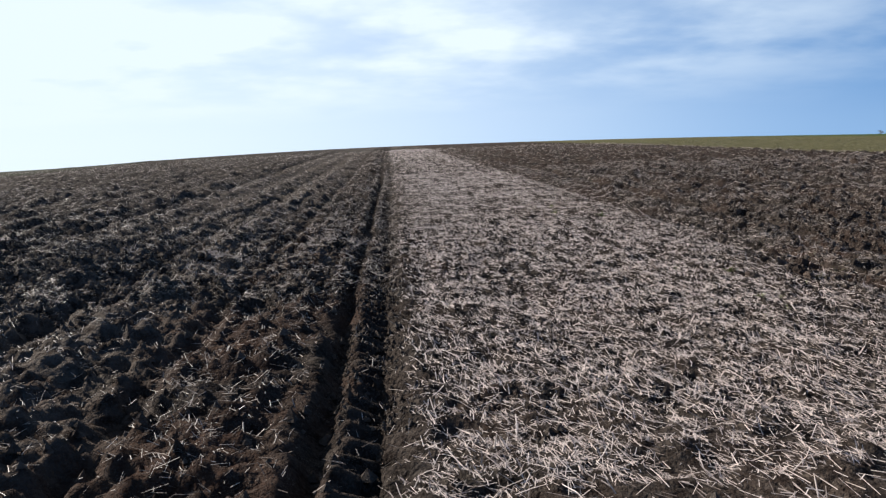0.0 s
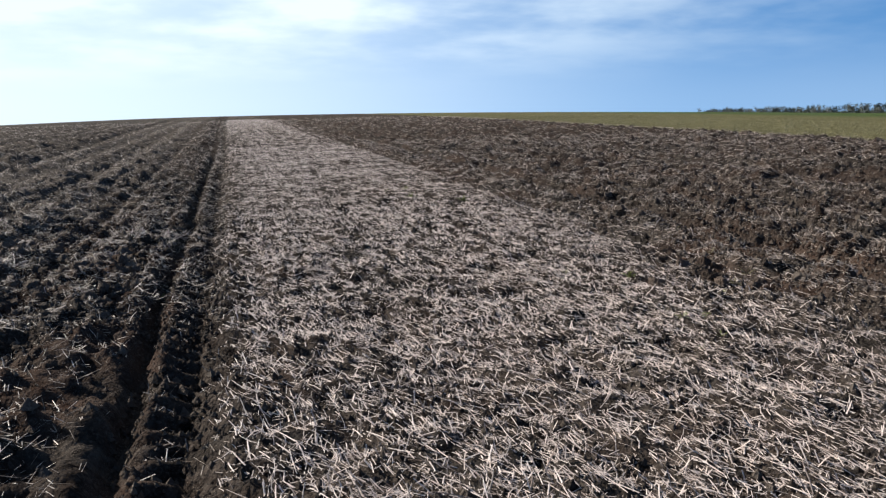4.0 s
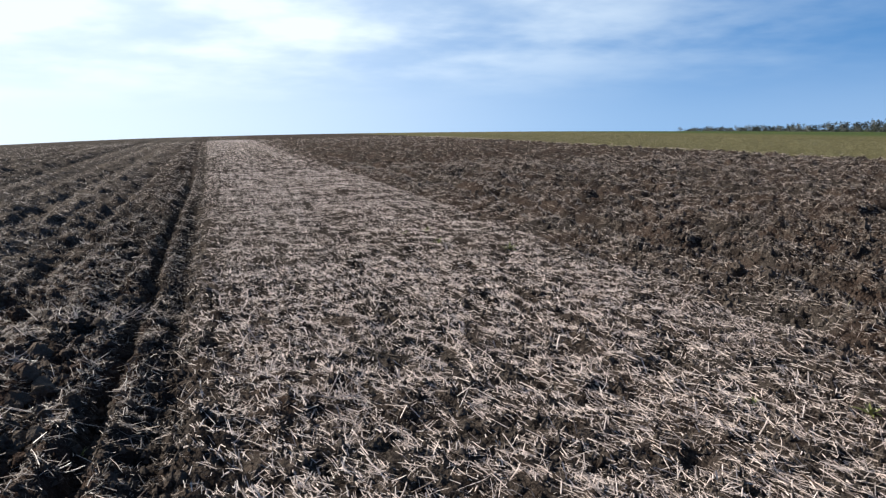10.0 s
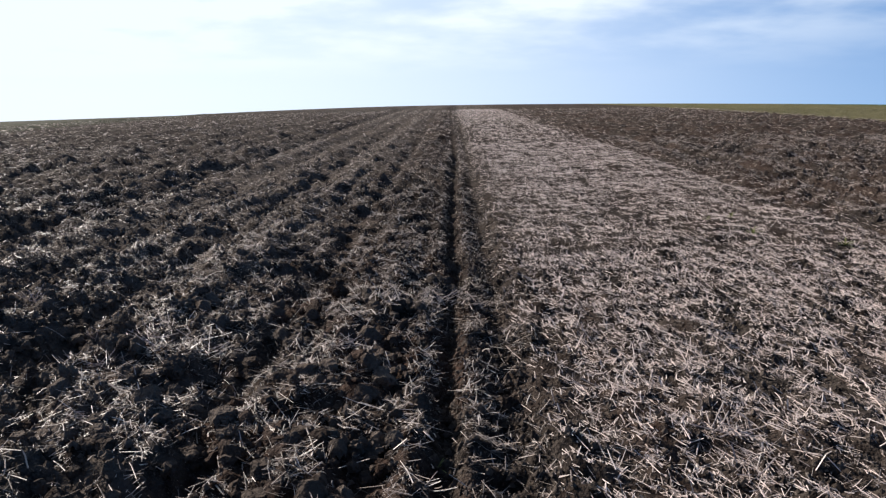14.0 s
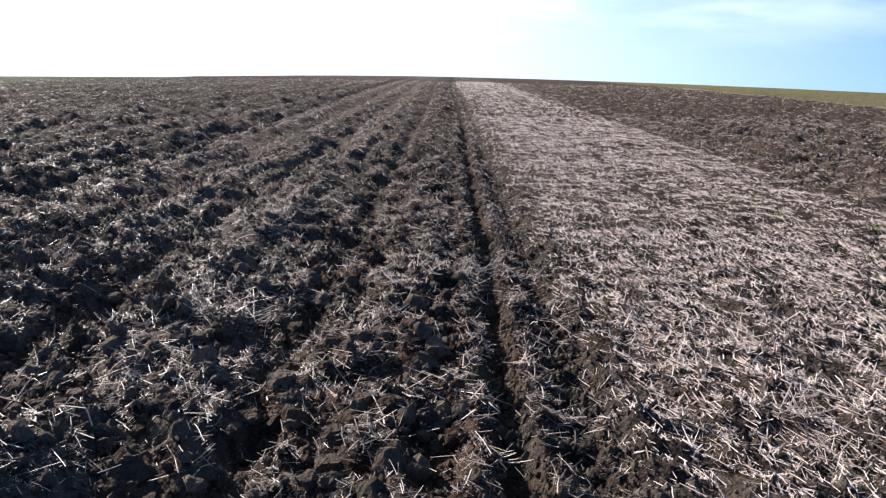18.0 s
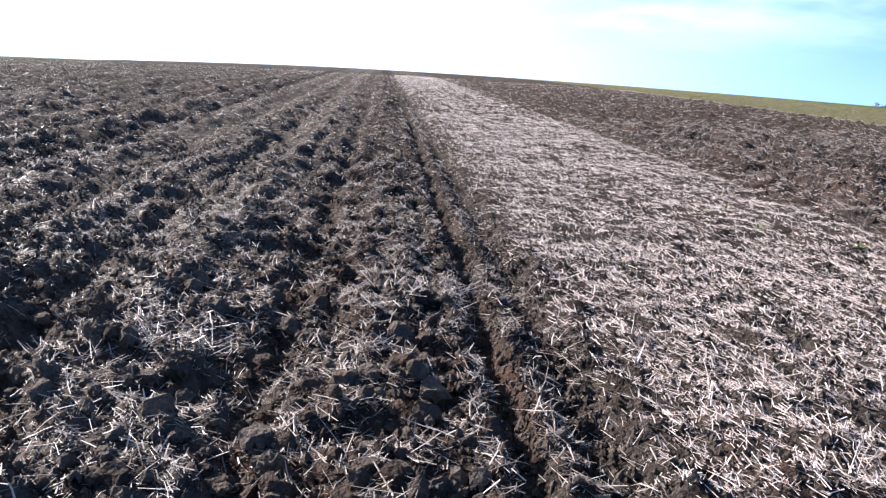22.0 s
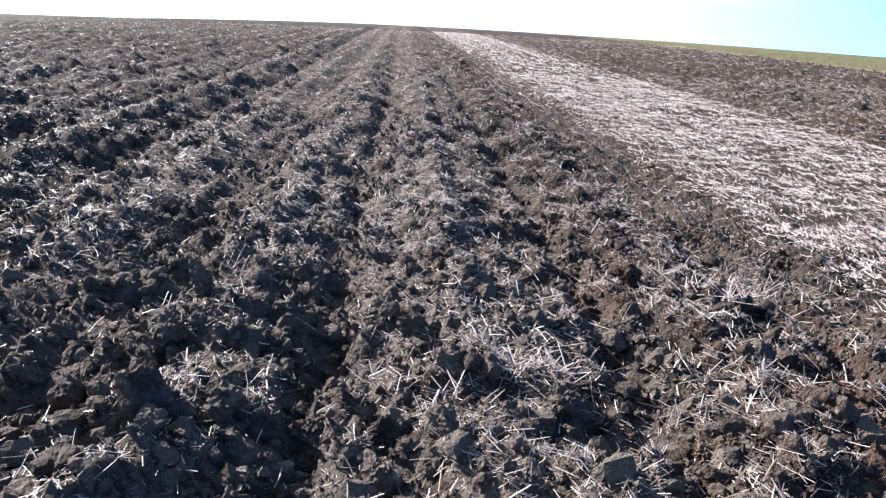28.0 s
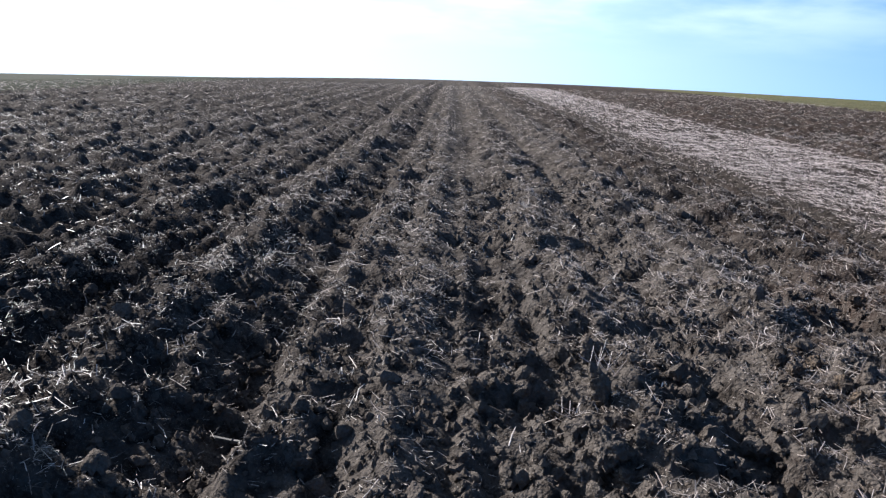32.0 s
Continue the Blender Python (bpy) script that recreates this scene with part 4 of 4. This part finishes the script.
for wx, wy, size, leaves in ((4.31, 5.68, 0.09, 16), (4.38, 5.30, 0.08, 14), (4.95, 5.95, 0.10, 16), (4.27, 4.80, 0.09, 16), (4.36, 4.66, 0.11, 18), (4.80, 5.10, 0.10, 14), (5.20, 7.10, 0.10, 12)):
    dry_tuft(wx, wy, size, leaves)

stick = new("stick")
part("stem", stalk(0.26, 0.022, 1.5, -0.35), BARK, stick)
part("side_shoot", stalk(0.06, 0.010, 0.9, 0.8), BARK, stick)
stick.matrix_world = on_ground(-5.83, 8.32, -0.02)
tagged(stick, "grey weathered stick lying on ploughed soil", "stick")


# ---- the grass field beyond, and the far trees ----
def dry_grass(n, y0, y1, u0, u1, tall):
    x, y = scatter(n, y0, y1, u0, u1)
    z = height(x, y)
    a, h = rng.uniform(0, 6.28, n), tall * rng.uniform(0.4, 1.2, n)
    w = 0.012 + 0.05 * h
    lx, ly = rng.normal(0, 0.35, n) * h, rng.normal(0, 0.35, n) * h
    v = np.stack([np.stack([x - np.cos(a) * w, y - np.sin(a) * w, z - 0.01], 1), np.stack([x + np.cos(a) * w, y + np.sin(a) * w, z - 0.01], 1),
                  np.stack([x + np.sin(a) * w, y - np.cos(a) * w, z - 0.01], 1), np.stack([x + lx, y + ly, z + h], 1)], 1).reshape(-1, 3)
    f = ((np.arange(n) * 4)[:, None] + np.array([0, 1, 3, 1, 2, 3, 2, 0, 3])[None]).ravel()
    return tagged(new("dry_grass", mesh_of("dry_grass", v, 3, f, DRY, smooth=False)), "short dry yellowish grass beside the ploughed land", "grass", kind="stuff")


dry_grass(20000, 12.0, 80.0, FIELD_EDGE - 0.4, FIELD_EDGE + 16, 0.06)


def tree_form(seed, tall):
    """Trunk with limbs, and a loose crown of small leaf clumps."""
    r = random.Random(seed)
    wood, tips = bmesh.new(), []

    def limb(a, b, ra, rb):
        d = (b - a).normalized()
        s = d.orthogonal().normalized()
        t = d.cross(s)
        ring = [[wood.verts.new(p + (s * math.cos(k * 1.257) + t * math.sin(k * 1.257)) * q) for k in range(5)] for p, q in ((a, ra), (b, rb))]
        for k in range(5):
            wood.faces.new((ring[0][k], ring[0][(k + 1) % 5], ring[1][(k + 1) % 5], ring[1][k]))

    top = Vector((r.uniform(-0.3, 0.3), r.uniform(-0.3, 0.3), tall * 0.62))
    limb(Vector((0, 0, -0.4)), top, tall * 0.026, tall * 0.012)
    for n in range(11):
        f = r.uniform(0.25, 1.0)
        a = top * f
        turn, out = r.uniform(0, 6.28), tall * r.uniform(0.14, 0.30)
        b = a + Vector((math.cos(turn) * out, math.sin(turn) * out, tall * r.uniform(-0.12, 0.34)))
        limb(a, b, tall * 0.010, tall * 0.003)
        tips += [a.lerp(b, 0.55), b, b]
    leaves = bmesh.new()
    for n in range(150):
        p = r.choice(tips) + Vector((r.gauss(0, 1), r.gauss(0, 1), r.gauss(0, 0.8))) * tall * 0.065
        d = Vector((r.gauss(0, 1), r.gauss(0, 1), r.gauss(0, 1))).normalized() * tall * r.uniform(0.028, 0.056)
        e = d.orthogonal().normalized() * d.length * 0.7
        vs = [leaves.verts.new(p + q) for q in (-d, e, d, -e)]
        leaves.faces.new(vs)
    root = new("tree")
    part("trunk", wood, BARK, root)
    part("crown", leaves, TREE_LEAF, root)
    return tagged(root, "thinly leaved tree in a far hedgerow", "tree", "far row of trees")


FORMS = [tree_form(s, 10.0) for s in range(5)]
spot = random.Random(3)
for n in range(280):
    f = (n + spot.uniform(0, 0.8)) / 280
    # the row of trees recedes to the left
    tx, ty = 330 + 330 * f, 262 + 830 * f**1.15
    m = on_ground(tx + spot.uniform(-6, 6), ty + spot.uniform(-8, 8)) @ Matrix.Rotation(spot.uniform(0, 6.28), 4, "Z") @ Matrix.Diagonal((*(spot.choice((0.6, 0.75, 0.85, 1.0, 1.15, 1.3)),) * 3, 1))
    if n < len(FORMS):
        FORMS[n].matrix_world = m
    else:
        t = copy_thing(FORMS[n % len(FORMS)], m)
        t.matrix_world = m
